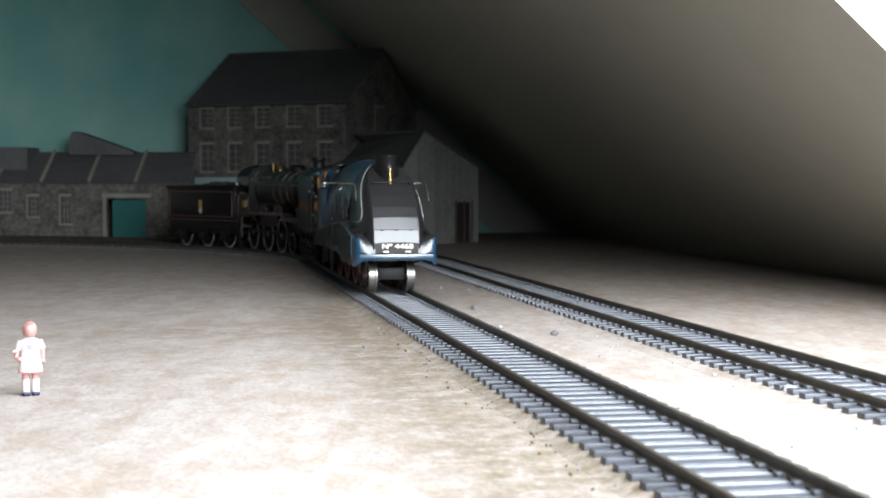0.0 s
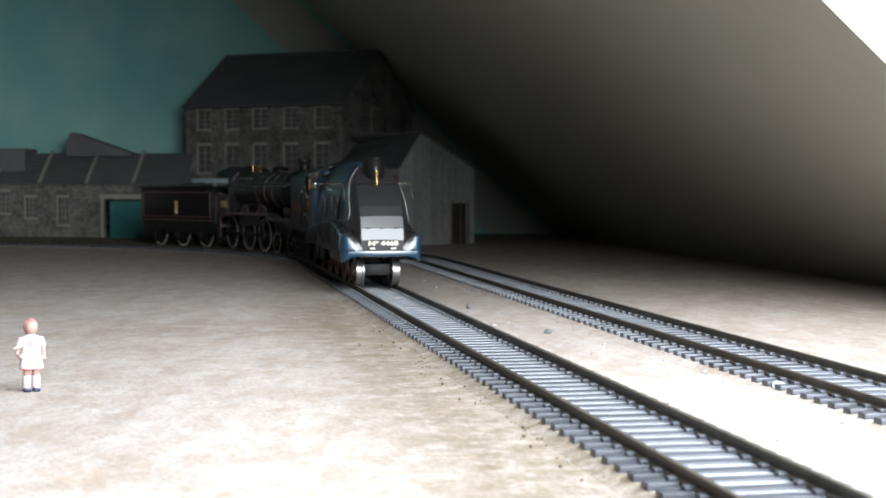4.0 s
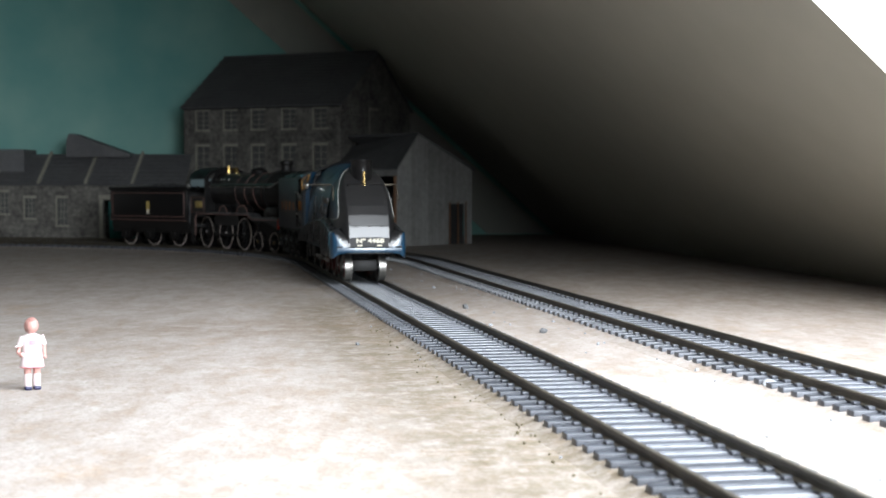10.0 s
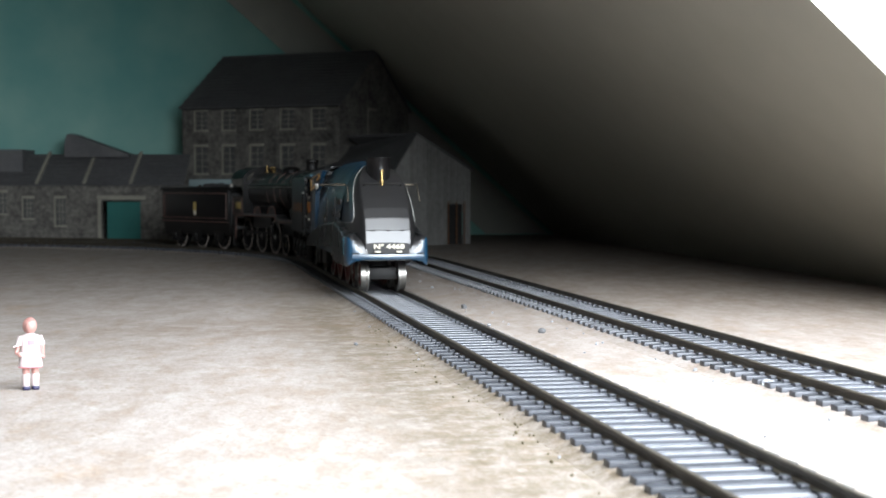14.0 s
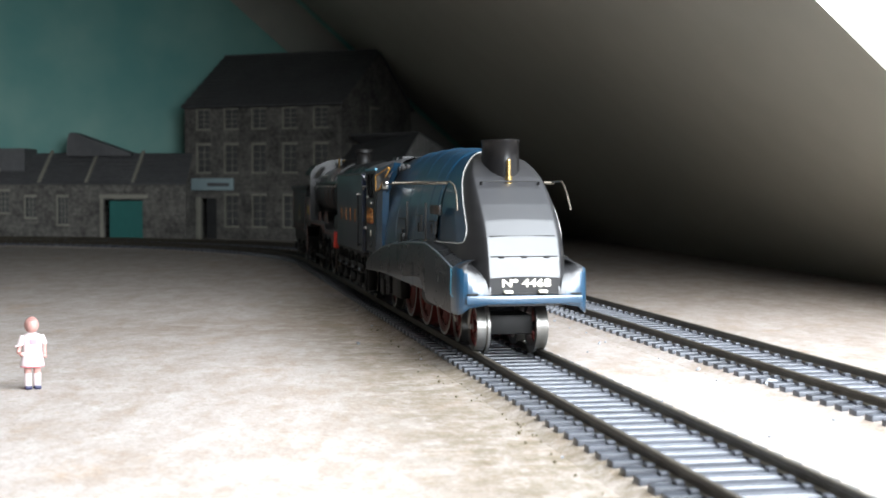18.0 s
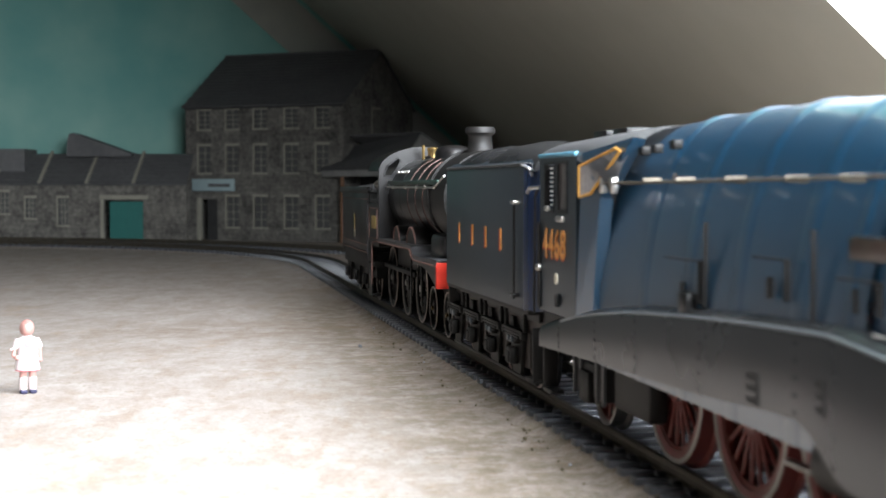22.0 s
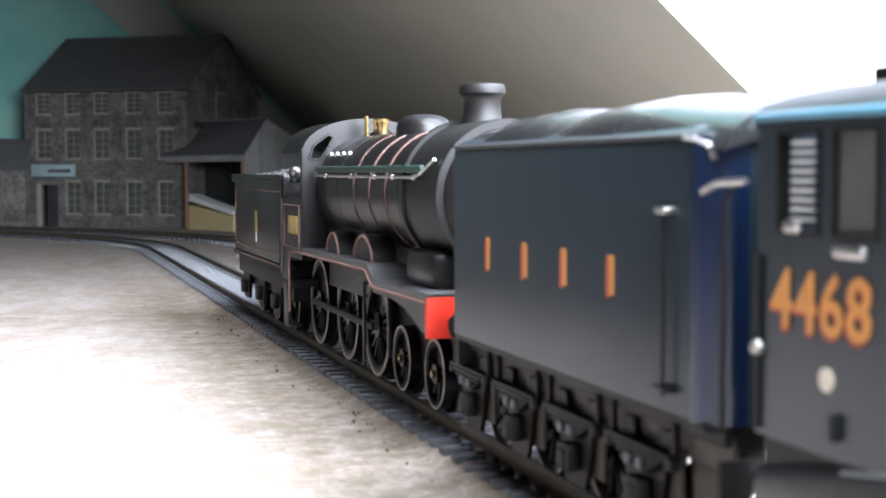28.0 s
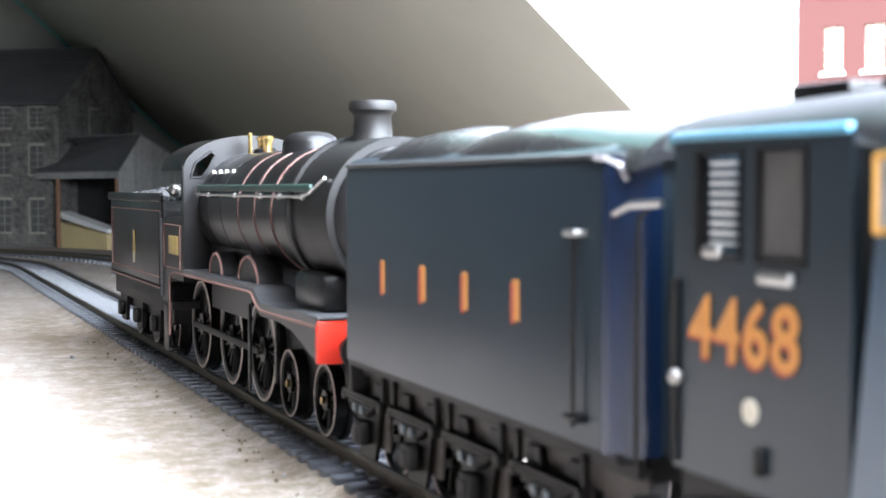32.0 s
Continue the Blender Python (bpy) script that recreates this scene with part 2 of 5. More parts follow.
PINK = material("pink_trim_paint", (0.75, 0.20, 0.24), 0.5, 0, (0.65, 0.17, 0.2), 900, 0.4)
HAIR = material("red_brown_hair_paint", (0.30, 0.15, 0.13), 0.5, 0, (0.24, 0.11, 0.09), 900, 0.4)
CORNER_SKY_BLUE = material("blue_with_sky_reflection", (0.006, 0.018, 0.055), 0.22, 0, (0.005, 0.014, 0.042), 300, 0.6, 0.008, 1500, 40, 0.3)
NAVY = material("navy_shoe_paint", (0.015, 0.015, 0.06), 0.4)
COAL = material("coal", (0.02, 0.02, 0.021), 0.5, 0, (0.04, 0.04, 0.04), 900, 0.6, 0.8, 700)
GLASS = bpy.data.materials.new("window_glass")
GLASS.use_nodes = True
gb = GLASS.node_tree.nodes["Principled BSDF"]
gb.inputs["Base Color"].default_value, gb.inputs["Roughness"].default_value = (0.8, 0.85, 0.85, 1), 0.06
gb.inputs["Transmission Weight"].default_value, gb.inputs["IOR"].default_value = 1.0, 1.45


# ---- building blocks, all in millimetres ----
def box(bm, x0, x1, y0, y1, z0, z1, bevel=0.0, m=None):
    made = bmesh.ops.create_cube(bm, size=1)["verts"]
    for v in made:
        v.co = Vector(((x0 + x1) / 2 + v.co.x * (x1 - x0), (y0 + y1) / 2 + v.co.y * (y1 - y0), (z0 + z1) / 2 + v.co.z * (z1 - z0)))
        if m:
            v.co = m @ v.co
    if bevel:
        edges = list({e for v in made for e in v.link_edges})
        bmesh.ops.bevel(bm, geom=edges, offset=bevel, segments=2, affect="EDGES", profile=0.5)
    return bm


def rod(bm, a, b, r, r2=None, seg=10, caps=True):
    a, b = Vector(a), Vector(b)
    q = (b - a).to_track_quat("Z", "Y").to_matrix().to_4x4()
    q.translation = (a + b) / 2
    bmesh.ops.create_cone(bm, cap_ends=caps, segments=seg, radius1=r, radius2=r if r2 is None else r2, depth=(b - a).length, matrix=q)
    return bm


def ball(bm, at, r, sx=1, sy=1, sz=1, seg=12):
    bmesh.ops.create_uvsphere(bm, u_segments=seg, v_segments=seg // 2 + 2, radius=1, matrix=Matrix.LocRotScale(at, None, (r * sx, r * sy, r * sz)))
    return bm


def tube(bm, pts, r, seg=8):
    for a, b in zip(pts, pts[1:]):
        rod(bm, a, b, r, seg=seg)
    for p in pts[1:-1]:
        ball(bm, p, r, seg=8)
    return bm


def loft(bm, rings, closed=True, caps=True):
    rows = [[bm.verts.new(p) for p in ring] for ring in rings]
    n = len(rows[0])
    for a, b in zip(rows, rows[1:]):
        for i in range(n if closed else n - 1):
            j = (i + 1) % n
            bm.faces.new((a[i], a[j], b[j], b[i]))
    if caps:
        bm.faces.new(rows[0][::-1]), bm.faces.new(rows[-1])
    return bm


def prism(bm, poly, axis, a, b, m=None):
    """A flat outline of (u, v) pairs pushed out from a to b along the axis x, y or z."""
    def at(u, v, w):
        p = Vector({"x": (w, u, v), "y": (u, w, v), "z": (u, v, w)}[axis])
        return m @ p if m else p
    loft(bm, [[at(u, v, a) for u, v in poly], [at(u, v, b) for u, v in poly]])
    return bm


def mesh_of(name, bm, mat, smooth=None):
    bmesh.ops.recalc_face_normals(bm, faces=bm.faces)
    bmesh.ops.scale(bm, vec=(1e-3,) * 3, verts=bm.verts)
    me = bpy.data.meshes.new(name)
    if smooth:
        for f in bm.faces:
            f.smooth = True
        for e in bm.edges:
            e.smooth = len(e.link_faces) == 2 and e.calc_face_angle(0) < radians(smooth)
    bm.to_mesh(me)
    bm.free()
    me.materials.append(mat)
    return me


def part(name, bm, mat, parent=None, label="", smooth=40):
    ob = new(name, mesh_of(name, bm, mat, smooth))
    if parent:
        ob.parent = parent
    return tagged(ob, label)


def thing(name, label, category, group="", kind="", at=None):
    ob = new(name)
    ob.empty_display_size = 0.01
    if at:
        ob.matrix_world = at
    return tagged(ob, label, category, group, kind)


def B():
    return bmesh.new()


def text_mesh(name, body, size, mat, parent, m, label="", depth=0.08, bold=0.0):
    """Lettering in the built-in font as a thin solid; size and bold, a widening of the strokes, in millimetres."""
    c = bpy.data.curves.new(name, "FONT")
    c.body, c.size, c.extrude, c.align_x = body, size / 1e3, depth / 1e3, "CENTER"
    c.offset = bold / 1e3
    c.resolution_u = 3
    ob = bpy.data.objects.new(name, c)
    scene.collection.objects.link(ob)
    me = bpy.data.meshes.new_from_object(ob)
    bpy.data.objects.remove(ob)
    me.materials.clear()
    me.materials.append(mat)
    out = new(name, me)
    out.parent = parent
    out.matrix_local = m
    return tagged(out, label)


def structure(name, bm, mat, label, smooth=None, category=""):
    return tagged(part(name, bm, mat, None, label, smooth), kind="structure", category=category)


PLAN = Matrix.Rotation(TURN, 4, "Z")      # local x across, y along the tracks


# ---- the room ----
def room():
    t = math.tan(SLOPE)
    bm = B()
    box(bm, -1900, EAVES + 250, FRONT, BACK + 20, -18, 0, 0, PLAN)
    structure("ground", bm, BOARD, "sandy brown baseboard with stains and scuffs", category="baseboard")
    top = 1500.0
    run = top / t

    def slab(name, y0, y1, x0, x1, label):
        bm = B()
        z0, z1 = (EAVES - x0) * t, (EAVES - x1) * t
        loft(bm, [[PLAN @ Vector((x + SPLAY * (y - 480), y, z)) for x, z in ((x0, z0), (x1, z1), (x1 + 1.5, z1 + 3), (x0 + 1.5, z0 + 3))] for y in (y0, y1)])
        structure(name, bm, PLASTER, label, category="ceiling")
    slab("ceiling", BAY, BACK + 20, EAVES, EAVES - run, "plain cream-grey painted sloping attic ceiling")
    cut = lambda up: EAVES - up * math.cos(SLOPE)
    slab("ceiling_upper", WINDOW[0], BAY, cut(WINDOW[3]), EAVES - run, "plain cream-grey painted sloping attic ceiling")
    slab("ceiling_lower", WINDOW[0], BAY, EAVES, cut(WINDOW[2]), "plain cream-grey painted sloping attic ceiling")
    slab("ceiling_front", FRONT, WINDOW[0], EAVES, EAVES - run, "plain cream-grey painted sloping attic ceiling")
    # unseen wall, added so the tender reflects neutral beside the backdrop
    bm = B()
    box(bm, -1900, -205, BACK, BACK + 20, -18, top, 0, PLAN)
    structure("wall_back", bm, ROOM, "plain unseen room wall", category="wall")
    bm = B()
    box(bm, -205, EAVES + 60, BACK, BACK + 20, -18, top, 0, PLAN)
    structure("backdrop", bm, SKYBOARD, "turquoise painted sky backdrop with faint pale clouds", category="backdrop")
    bm = B()
    far = EAVES + SPLAY * (BACK - 480)
    prism(bm, [(far - 8, 1), (far - run, top - 6), (far - run - 62, top - 6), (far - 70, 1)], "y", BACK - 3, BACK - 1, PLAN)
    structure("trim", bm, PALE, "pale cream bare strip where backdrop meets ceiling", category="trim")
    # unseen walls and flat ceiling, added to bounce the window's light
    bm = B()
    box(bm, -1900, EAVES, FRONT - 20, FRONT, -18, top, 0, PLAN)
    structure("wall_near", bm, ROOM, "plain unseen room wall", category="wall")
    bm = B()
    box(bm, -1920, -1900, FRONT, BACK, -18, top, 0, PLAN)
    structure("wall_far_side", bm, ROOM, "plain unseen room wall", category="wall")
    bm = B()
    box(bm, -1920, EAVES + 60 - run, FRONT, BACK, top, top + 20, 0, PLAN)
    structure("ceiling_flat", bm, ROOM, "plain unseen flat ceiling", category="ceiling")


room()

# ---- the tracks ----
START = Vector((86.9 - 0.192 * 820, 820.0))     # here the straight ends and the curve to the left begins
RADIUS = 371.0
FORE = Vector((math.sin(TURN), -math.cos(TURN)))
ZERO = Vector((86.9, 0.0))
S_CURVE = (START - ZERO).dot(FORE)
TRACK_GAP = 64.0


def rail_line(s, aside=0.0):
    """The place and the way of the track at s millimetres towards the camera; aside: to the camera's right of the main track."""
    if s >= S_CURVE:
        a, p = TURN, ZERO + FORE * s
    else:
        a = TURN + (S_CURVE - s) / RADIUS
        p = START + RADIUS * Vector((math.cos(a) - math.cos(TURN), math.sin(a) - math.sin(TURN)))
    return p + Vector((math.cos(a), math.sin(a))) * aside, a


def on_track(s, aside=0.0, up=RAIL * 1e3):
    p, a = rail_line(s, aside)
    return Matrix.Translation(Vector((p.x, p.y, up)) / 1e3) @ Matrix.Rotation(math.pi + a, 4, "Z")


def track(aside, s0, s1, label):
    top = RAIL * 1e3
    ob = thing("railway_track", label, "track", "tracks")
    steps = []
    s = s0
    while s <= s1:
        steps.append(s)
        s += 12 if s < S_CURVE + 20 else 60
    for side in (-1, 1):
        rings = []
        for s in steps:
            p, a = rail_line(s, aside)
            n = Vector((math.cos(a), math.sin(a)))
            prof = ((-0.95, 2.2), (0.95, 2.2), (0.95, 2.4), (0.3, 2.7), (0.3, 3.6), (0.55, 3.9), (0.55, top - 0.15), (0.4, top),
                    (-0.4, top), (-0.55, top - 0.15), (-0.55, 3.9), (-0.3, 3.6), (-0.3, 2.7), (-0.95, 2.4))
            rings.append([(*(p + n * (side * 8.95 + u)), z) for u, z in prof])
        part("rail", loft(B(), rings), STEEL, ob, smooth=30)
    bm = B()
    loft(bm, [[(*(rail_line(s, aside + u)[0]), z) for u, z in ((-13, 0.0), (-12.4, 1.4), (-8.3, 1.6), (-7.6, 1.9), (7.6, 1.9), (8.3, 1.6), (12.4, 1.4), (13, 0.0))] for s in steps])
    part("ballast_strip", bm, BALLAST, ob, "pale grey dusty bed between the sleepers")
    for side in (-1, 1):
        bm = B()
        loft(bm, [[(*(rail_line(s, aside + side * u)[0]), z) for u, z in ((12.8, -0.5), (12.9, 1.15), (15.2, 1.0), (16.6, 0.45), (18.6, 0.03), (18.6, -0.5))] for s in steps])
        part("sand_shoulder", bm, BOARD, ob, "sandy dust banked against the sleeper ends", smooth=70)
    bm = B()
    box(bm, -15, 15, -1.65, 1.65, 0.1, 2.2, 0.15)
    for x in (-10.6, -7.3, 7.3, 10.6):
        box(bm, x - 0.75, x + 0.75, -0.9, 0.9, 2.15, 2.9, 0.2)
    data = mesh_of("sleeper", bm, SLEEPER, 30)
    count = min(299, int((s1 - s0) / 6.7))
    for k in range(count):
        sl = new("sleeper", data)
        sl.parent = ob
        sl.matrix_world = on_track(s1 - 3 - k * 6.7 + random.uniform(-0.25, 0.25), aside, 0) @ Matrix.Rotation(random.uniform(-0.012, 0.012), 4, "Z")
    return ob


# ---- buildings ----
def wall_with_holes(bm, length, height, thick, holes, m):
    """A wall in x (0..length) and z (0..height), its face at y = 0 and its back at y = thick; holes: x0, x1, z0, z1."""
    xs = sorted({0, length, *[h[0] for h in holes], *[h[1] for h in holes]})
    zs = sorted({0, height, *[h[2] for h in holes], *[h[3] for h in holes]})
    verts = {}

    def at(i, j, y):
        if (i, j, y) not in verts:
            verts[i, j, y] = bm.verts.new(m @ Vector((xs[i], y, zs[j])))
        return verts[i, j, y]

    def solid(i, j):
        if not (0 <= i < len(xs) - 1 and 0 <= j < len(zs) - 1):
            return False
        cx, cz = (xs[i] + xs[i + 1]) / 2, (zs[j] + zs[j + 1]) / 2
        return not any(h[0] < cx < h[1] and h[2] < cz < h[3] for h in holes)

    for i in range(len(xs) - 1):
        for j in range(len(zs) - 1):
            if not solid(i, j):
                continue
            for y in (0, thick):
                bm.faces.new((at(i, j, y), at(i + 1, j, y), at(i + 1, j + 1, y), at(i, j + 1, y)))
            for di, dj, a, b in ((-1, 0, (i, j), (i, j + 1)), (1, 0, (i + 1, j), (i + 1, j + 1)), (0, -1, (i, j), (i + 1, j)), (0, 1, (i, j + 1), (i + 1, j + 1))):
                if not solid(i + di, j + dj):
                    bm.faces.new((at(*a, 0), at(*b, 0), at(*b, thick), at(*a, thick)))
    return bm


def sash_window(parent, x0, x1, z0, z1, m, bars=(1, 3)):
    bm = B()
    for a, b, c, d in ((x0 - 1.2, x1 + 1.2, z1, z1 + 2.2), (x0 - 1.6, x1 + 1.6, z0 - 1.6, z0)):
        box(bm, a, b, -0.9, 1.2, c, d, 0.15, m)
    box(bm, x0 - 1.4, x0, -0.5, 1.2, z0, z1, 0.1, m)
    w = part("window", bm, QUOIN, parent, "pale stone window surround with dark panes")
    bm = B()
    box(bm, x0, x1, 1.6, 1.8, z0, z1, 0, m)
    part("pane", bm, PANE, w)
    bm = B()
    for k in range(bars[0]):
        x = x0 + (x1 - x0) * (k + 1) / (bars[0] + 1)
        box(bm, x - 0.25, x + 0.25, 1.2, 1.6, z0, z1, 0, m)
    for k in range(bars[1]):
        z = z0 + (z1 - z0) * (k + 1) / (bars[1] + 1)
        box(bm, x0, x1, 1.2, 1.6, z - 0.25, z + 0.25, 0, m)
    part("glazing_grid", bm, QUOIN, w)


def slates(parent, name, corners, rows, cols, lift=0.5):
    """Courses of slates on a roof plane given by eave start, eave end, ridge end, ridge start."""
    a, b, c, d = (Vector(p) for p in corners)
    n = (b - a).cross(d - a).normalized()
    n = n if n.z > 0 else -n
    bm = B()
    loft(bm, [[a, b, c, d], [p + n * 0.8 for p in (a, b, c, d)]])
    roof = part(name, bm, SLATE, parent, "dark grey slate roof")
    bm = B()
    for r in range(rows):
        f0, f1 = r / rows, (r + 1.12) / rows
        p0, p1 = a.lerp(d, f0), b.lerp(c, f0)
        q0, q1 = a.lerp(d, min(f1, 1)), b.lerp(c, min(f1, 1))
        for k in range(cols):
            o = 0.5 / cols if r % 2 else 0
            g0, g1 = max(0, min(1, k / cols + o)), max(0, min(1, (k + 0.94) / cols + o))
            if g1 - g0 < 0.2 / cols:
                continue
            e = random.uniform(0.0, 0.25)
            quad = [p0.lerp(p1, g0) + n * (1.5 + e), p0.lerp(p1, g1) + n * (1.5 + e), q0.lerp(q1, g1) + n * 0.9, q0.lerp(q1, g0) + n * 0.9]
            low = [quad[0] - n * 0.5, quad[1] - n * 0.5]
            vs = [bm.verts.new(p) for p in quad + low]
            bm.faces.new(vs[:4]), bm.faces.new((vs[4], vs[5], vs[1], vs[0]))
    tagged(part("slate_course", bm, SLATE, roof, smooth=None), kind="stuff")
    return roof


def stones(parent, length, z0, z1, holes, m, seed):
    """Rough coursed stones standing a little proud of a wall."""
    rng = random.Random(seed)
    bm = B()
    z = z0
    while z < z1 - 1.5:
        h = rng.uniform(2.6, 4.2)
        x = rng.uniform(-3, 0)
        while x < length:
            w = rng.uniform(3.5, 8.5)
            a, b, c, d = max(0.2, x + 0.3), min(length - 0.2, x + w - 0.3), z + 0.25, min(z1, z + h - 0.25)
            if b - a > 1 and not any(a < q[1] + 0.4 and b > q[0] - 0.4 and c < q[3] + 0.4 and d > q[2] - 0.4 for q in holes):
                e = rng.uniform(0.15, 0.75)
                s = min(0.35, (b - a) / 4)
                loft(bm, [[m @ Vector(p) for p in ((a, 0, c), (b, 0, c), (b, 0, d), (a, 0, d))],
                          [m @ Vector(p) for p in ((a + s, -e, c + s), (b - s, -e, c + s), (b - s, -e, d - s), (a + s, -e, d - s))]])
            x += w
        z += h
    tagged(part("stonework", bm, STONE, parent, smooth=None), kind="stuff")


def mill():
    ob = thing("mill_building", "tall grey stone mill with slate roof and pale window surrounds", "building")
    at = Matrix.Translation((-230.0, 1252.0, 0)) @ Matrix.Rotation(math.atan2(-62, 143), 4, "Z")
    L, D, EZ, RZ = 156.0, 138.0, 117.5, 165.5
    holes, wins = [], []
    xs = (19.0, 47.5, 75.5, 106.0, 136.0)
    for row, (z0, z1) in enumerate(((12.0, 38.0), (59.0, 82.0), (97.0, 113.0))):
        for k, x in enumerate(xs):
            if row == 0 and k == 0:
                continue
            wins.append((x - 6, x + 6, z0, z1))
    door = (12.5, 32.0, 0, 36.0)
    holes = [*wins, door]
    bm = B()
    wall_with_holes(bm, L, EZ, 3, holes, at)
    wall = part("front_wall", bm, STONE, ob, smooth=None)
    stones(wall, L, 0.5, EZ - 1, [(h[0] - 1.6, h[1] + 1.6, h[2] - 1.8, h[3] + 2.4) for h in holes], at, 3)
    bm = B()
    side = at @ Matrix.Translation((L, 0, 0)) @ Matrix.Rotation(radians(90), 4, "Z")
    prism(bm, [(0, 0), (D, 0), (D, EZ), (D / 2, RZ), (0, EZ)], "y", 0, 3, side)
    gable = part("gable_wall", bm, STONE, ob, "dark stone gable wall in deep shade", smooth=None)
    stones(gable, D, 0.5, EZ, [(52, 70, 88, 116)], side, 4)
    bm = B()
    far = at @ Matrix.Rotation(radians(90), 4, "Z")
    prism(bm, [(0, 0), (D, 0), (D, EZ), (D / 2, RZ), (0, EZ)], "y", -3, 0, far)
    part("gable_wall", bm, STONE, ob, smooth=None)
    bm = B()
    box(bm, 0, L, D - 3, D, 0, EZ, 0, at)
    part("back_wall", bm, STONE, ob, smooth=None)
    sash_window(ob, 54, 68, 90, 114, side, (2, 3))
    k = lambda x, y, z: at @ Vector((x, y, z))
    slates(ob, "roof", (k(-2, -3, EZ - 2), k(L + 2, -3, EZ - 2), k(L + 2, D / 2, RZ), k(-2, D / 2, RZ)), 16, 40)
    slates(ob, "roof", (k(-2, D + 3, EZ - 2), k(L + 2, D + 3, EZ - 2), k(L + 2, D / 2, RZ), k(-2, D / 2, RZ)), 6, 10)
    bm = B()
    rod(bm, k(-2, D / 2, RZ + 1), k(L + 2, D / 2, RZ + 1), 1.3, seg=6)
    part("ridge_tiles", bm, SLATE, ob)
    for w in wins:
        sash_window(ob, *w, at)
    bm = B()
    box(bm, 20.5, 32, 2, 2.6, 0, 36, 0, at)
    part("door", bm, DARK, ob, "dark recessed doorway")
    bm = B()
    box(bm, 11.5, 15.5, -1.6, 2.4, 0, 37, 0.3, at)
    part("door_post", bm, QUOIN, ob, "pale cream door post")
    bm = B()
    box(bm, 8, 50.5, -3.4, -0.6, 43, 53.5, 0.4, at)
    sign = part("sign_board", bm, SIGN, ob, "pale blue-grey name board over the door")
    bm = B()
    box(bm, 25, 47, -3.9, -3.45, 46.6, 49.4, 0, at)
    part("sign_writing", bm, SLATE, sign, "unreadable dark line of lettering")
    for x in (0, L):
        for c in range(14):
            wd = 3.4 if c % 2 else 4.8
            bm = box(B(), x if x == 0 else x - wd, x + wd if x == 0 else x, -0.9, 0.2, c * 8.3 + 0.2, c * 8.3 + 8.0, 0.15, at)
            part("quoin", bm, STONE, ob)
    bm = B()
    box(bm, 0, L, -2.4, -0.4, EZ - 3.2, EZ - 1.6, 0.1, at)
    part("gutter", bm, DARK, ob)
    return ob


def workshop():
    ob = thing("workshop_row", "low grey stone workshops with sawtooth slate roofs and a green door", "building")
    at = Matrix.Translation((-470.0, 1216.0, 0))
    L, EZ, RZ = 247.0, 49.0, 75.0
    px = lambda x: (x - 784) / 2500 * 1222 + 470
    door = (px(184), px(251), 0.0, 35.0)
    wins = [(px(45), px(62), 20, 37), (px(102), px(119), 14, 37), (px(-6), px(15), 24, 42), (px(-60), px(-42), 20, 37)]
    bm = B()
    wall_with_holes(bm, L, EZ, 3, [door, *wins], at)
    wall = part("front_wall", bm, STONE, ob, smooth=None)
    stones(wall, L, 0.4, EZ - 1, [(h[0] - 2, h[1] + 2, h[2] - 2, h[3] + 3) for h in [door, *wins]], at, 8)
    for w in wins:
        sash_window(ob, *w, at, (2, 3))
    bm = B()
    box(bm, door[0] + 4, door[1], 1.8, 2.6, 0, 34, 0, at)
    d = part("door", bm, GREEN, ob, "plain teal-green sliding door")
    for k in range(7):
        x = door[0] + 4 + (door[1] - door[0] - 4) * k / 6
        part("door_batten", box(B(), x - 0.15, x + 0.15, 1.55, 1.8, 0.5, 33.5, 0, at), GREEN, d)
    bm = B()
    box(bm, door[0] - 4.5, door[1] + 4.5, -1.2, 1.5, 36, 39.6, 0.3, at)
    box(bm, door[0] - 4, door[0] - 1, -0.9, 1.2, 0, 36, 0.2, at)
    part("door_lintel", bm, QUOIN, ob, "pale stone lintel and jamb")
    k = lambda x, y, z: at @ Vector((x, y, z))
    edges = [0.0, px(-72), px(-10), px(70), px(153), px(235), L]
    for a, b in zip(edges, edges[1:]):
        slates(ob, "roof", (k(a, -2, EZ - 1), k(b, -2, EZ - 1), k(b + 0.01, 34, RZ), k(a + 0.01, 34, RZ)), 8, max(3, int((b - a) / 6)))
    for e in edges[1:-1]:
        bm = B()
        a, b = k(e, -2.5, EZ), k(e + 2, 34, RZ + 1)
        loft(bm, [[a + Vector(o) for o in ((-1.3, 0, 0), (1.3, 0, 0), (1.3, 0, 2.4), (-1.3, 0, 2.4))], [b + Vector(o) for o in ((-1.3, 0, 0), (1.3, 0, 0), (1.3, 0, 2.2), (-1.3, 0, 2.2))]])
        part("verge_strip", bm, QUOIN, ob, "pale mortared verge between the roofs")
    # the one tall north-light tooth, and a raised flat block at the outer end
    bm = B()
    prism(bm, [(px(105), RZ - 2), (px(221), RZ - 2), (px(221), RZ + 0.5), (px(118), RZ + 18.5), (px(111), RZ + 18), (px(107), RZ + 12)], "y", 22, 52, at)
    part("roof_tooth", bm, SLATE, ob, "dark raised north-light roof")
    bm = B()
    box(bm, 0, px(37), 12, 50, RZ - 20, RZ + 4.5, 0.6, at)
    part("raised_block", bm, SLATE, ob, "flat-topped dark block behind the roofs")
    bm = B()
    box(bm, 0, L, 52, 55, 0, RZ, 0, at)
    part("back_wall", bm, STONE, ob, smooth=None)
    return ob


STRAW = material("straw_paint", (0.62, 0.50, 0.26), 0.8, 0, (0.5, 0.4, 0.2), 300, 0.5)


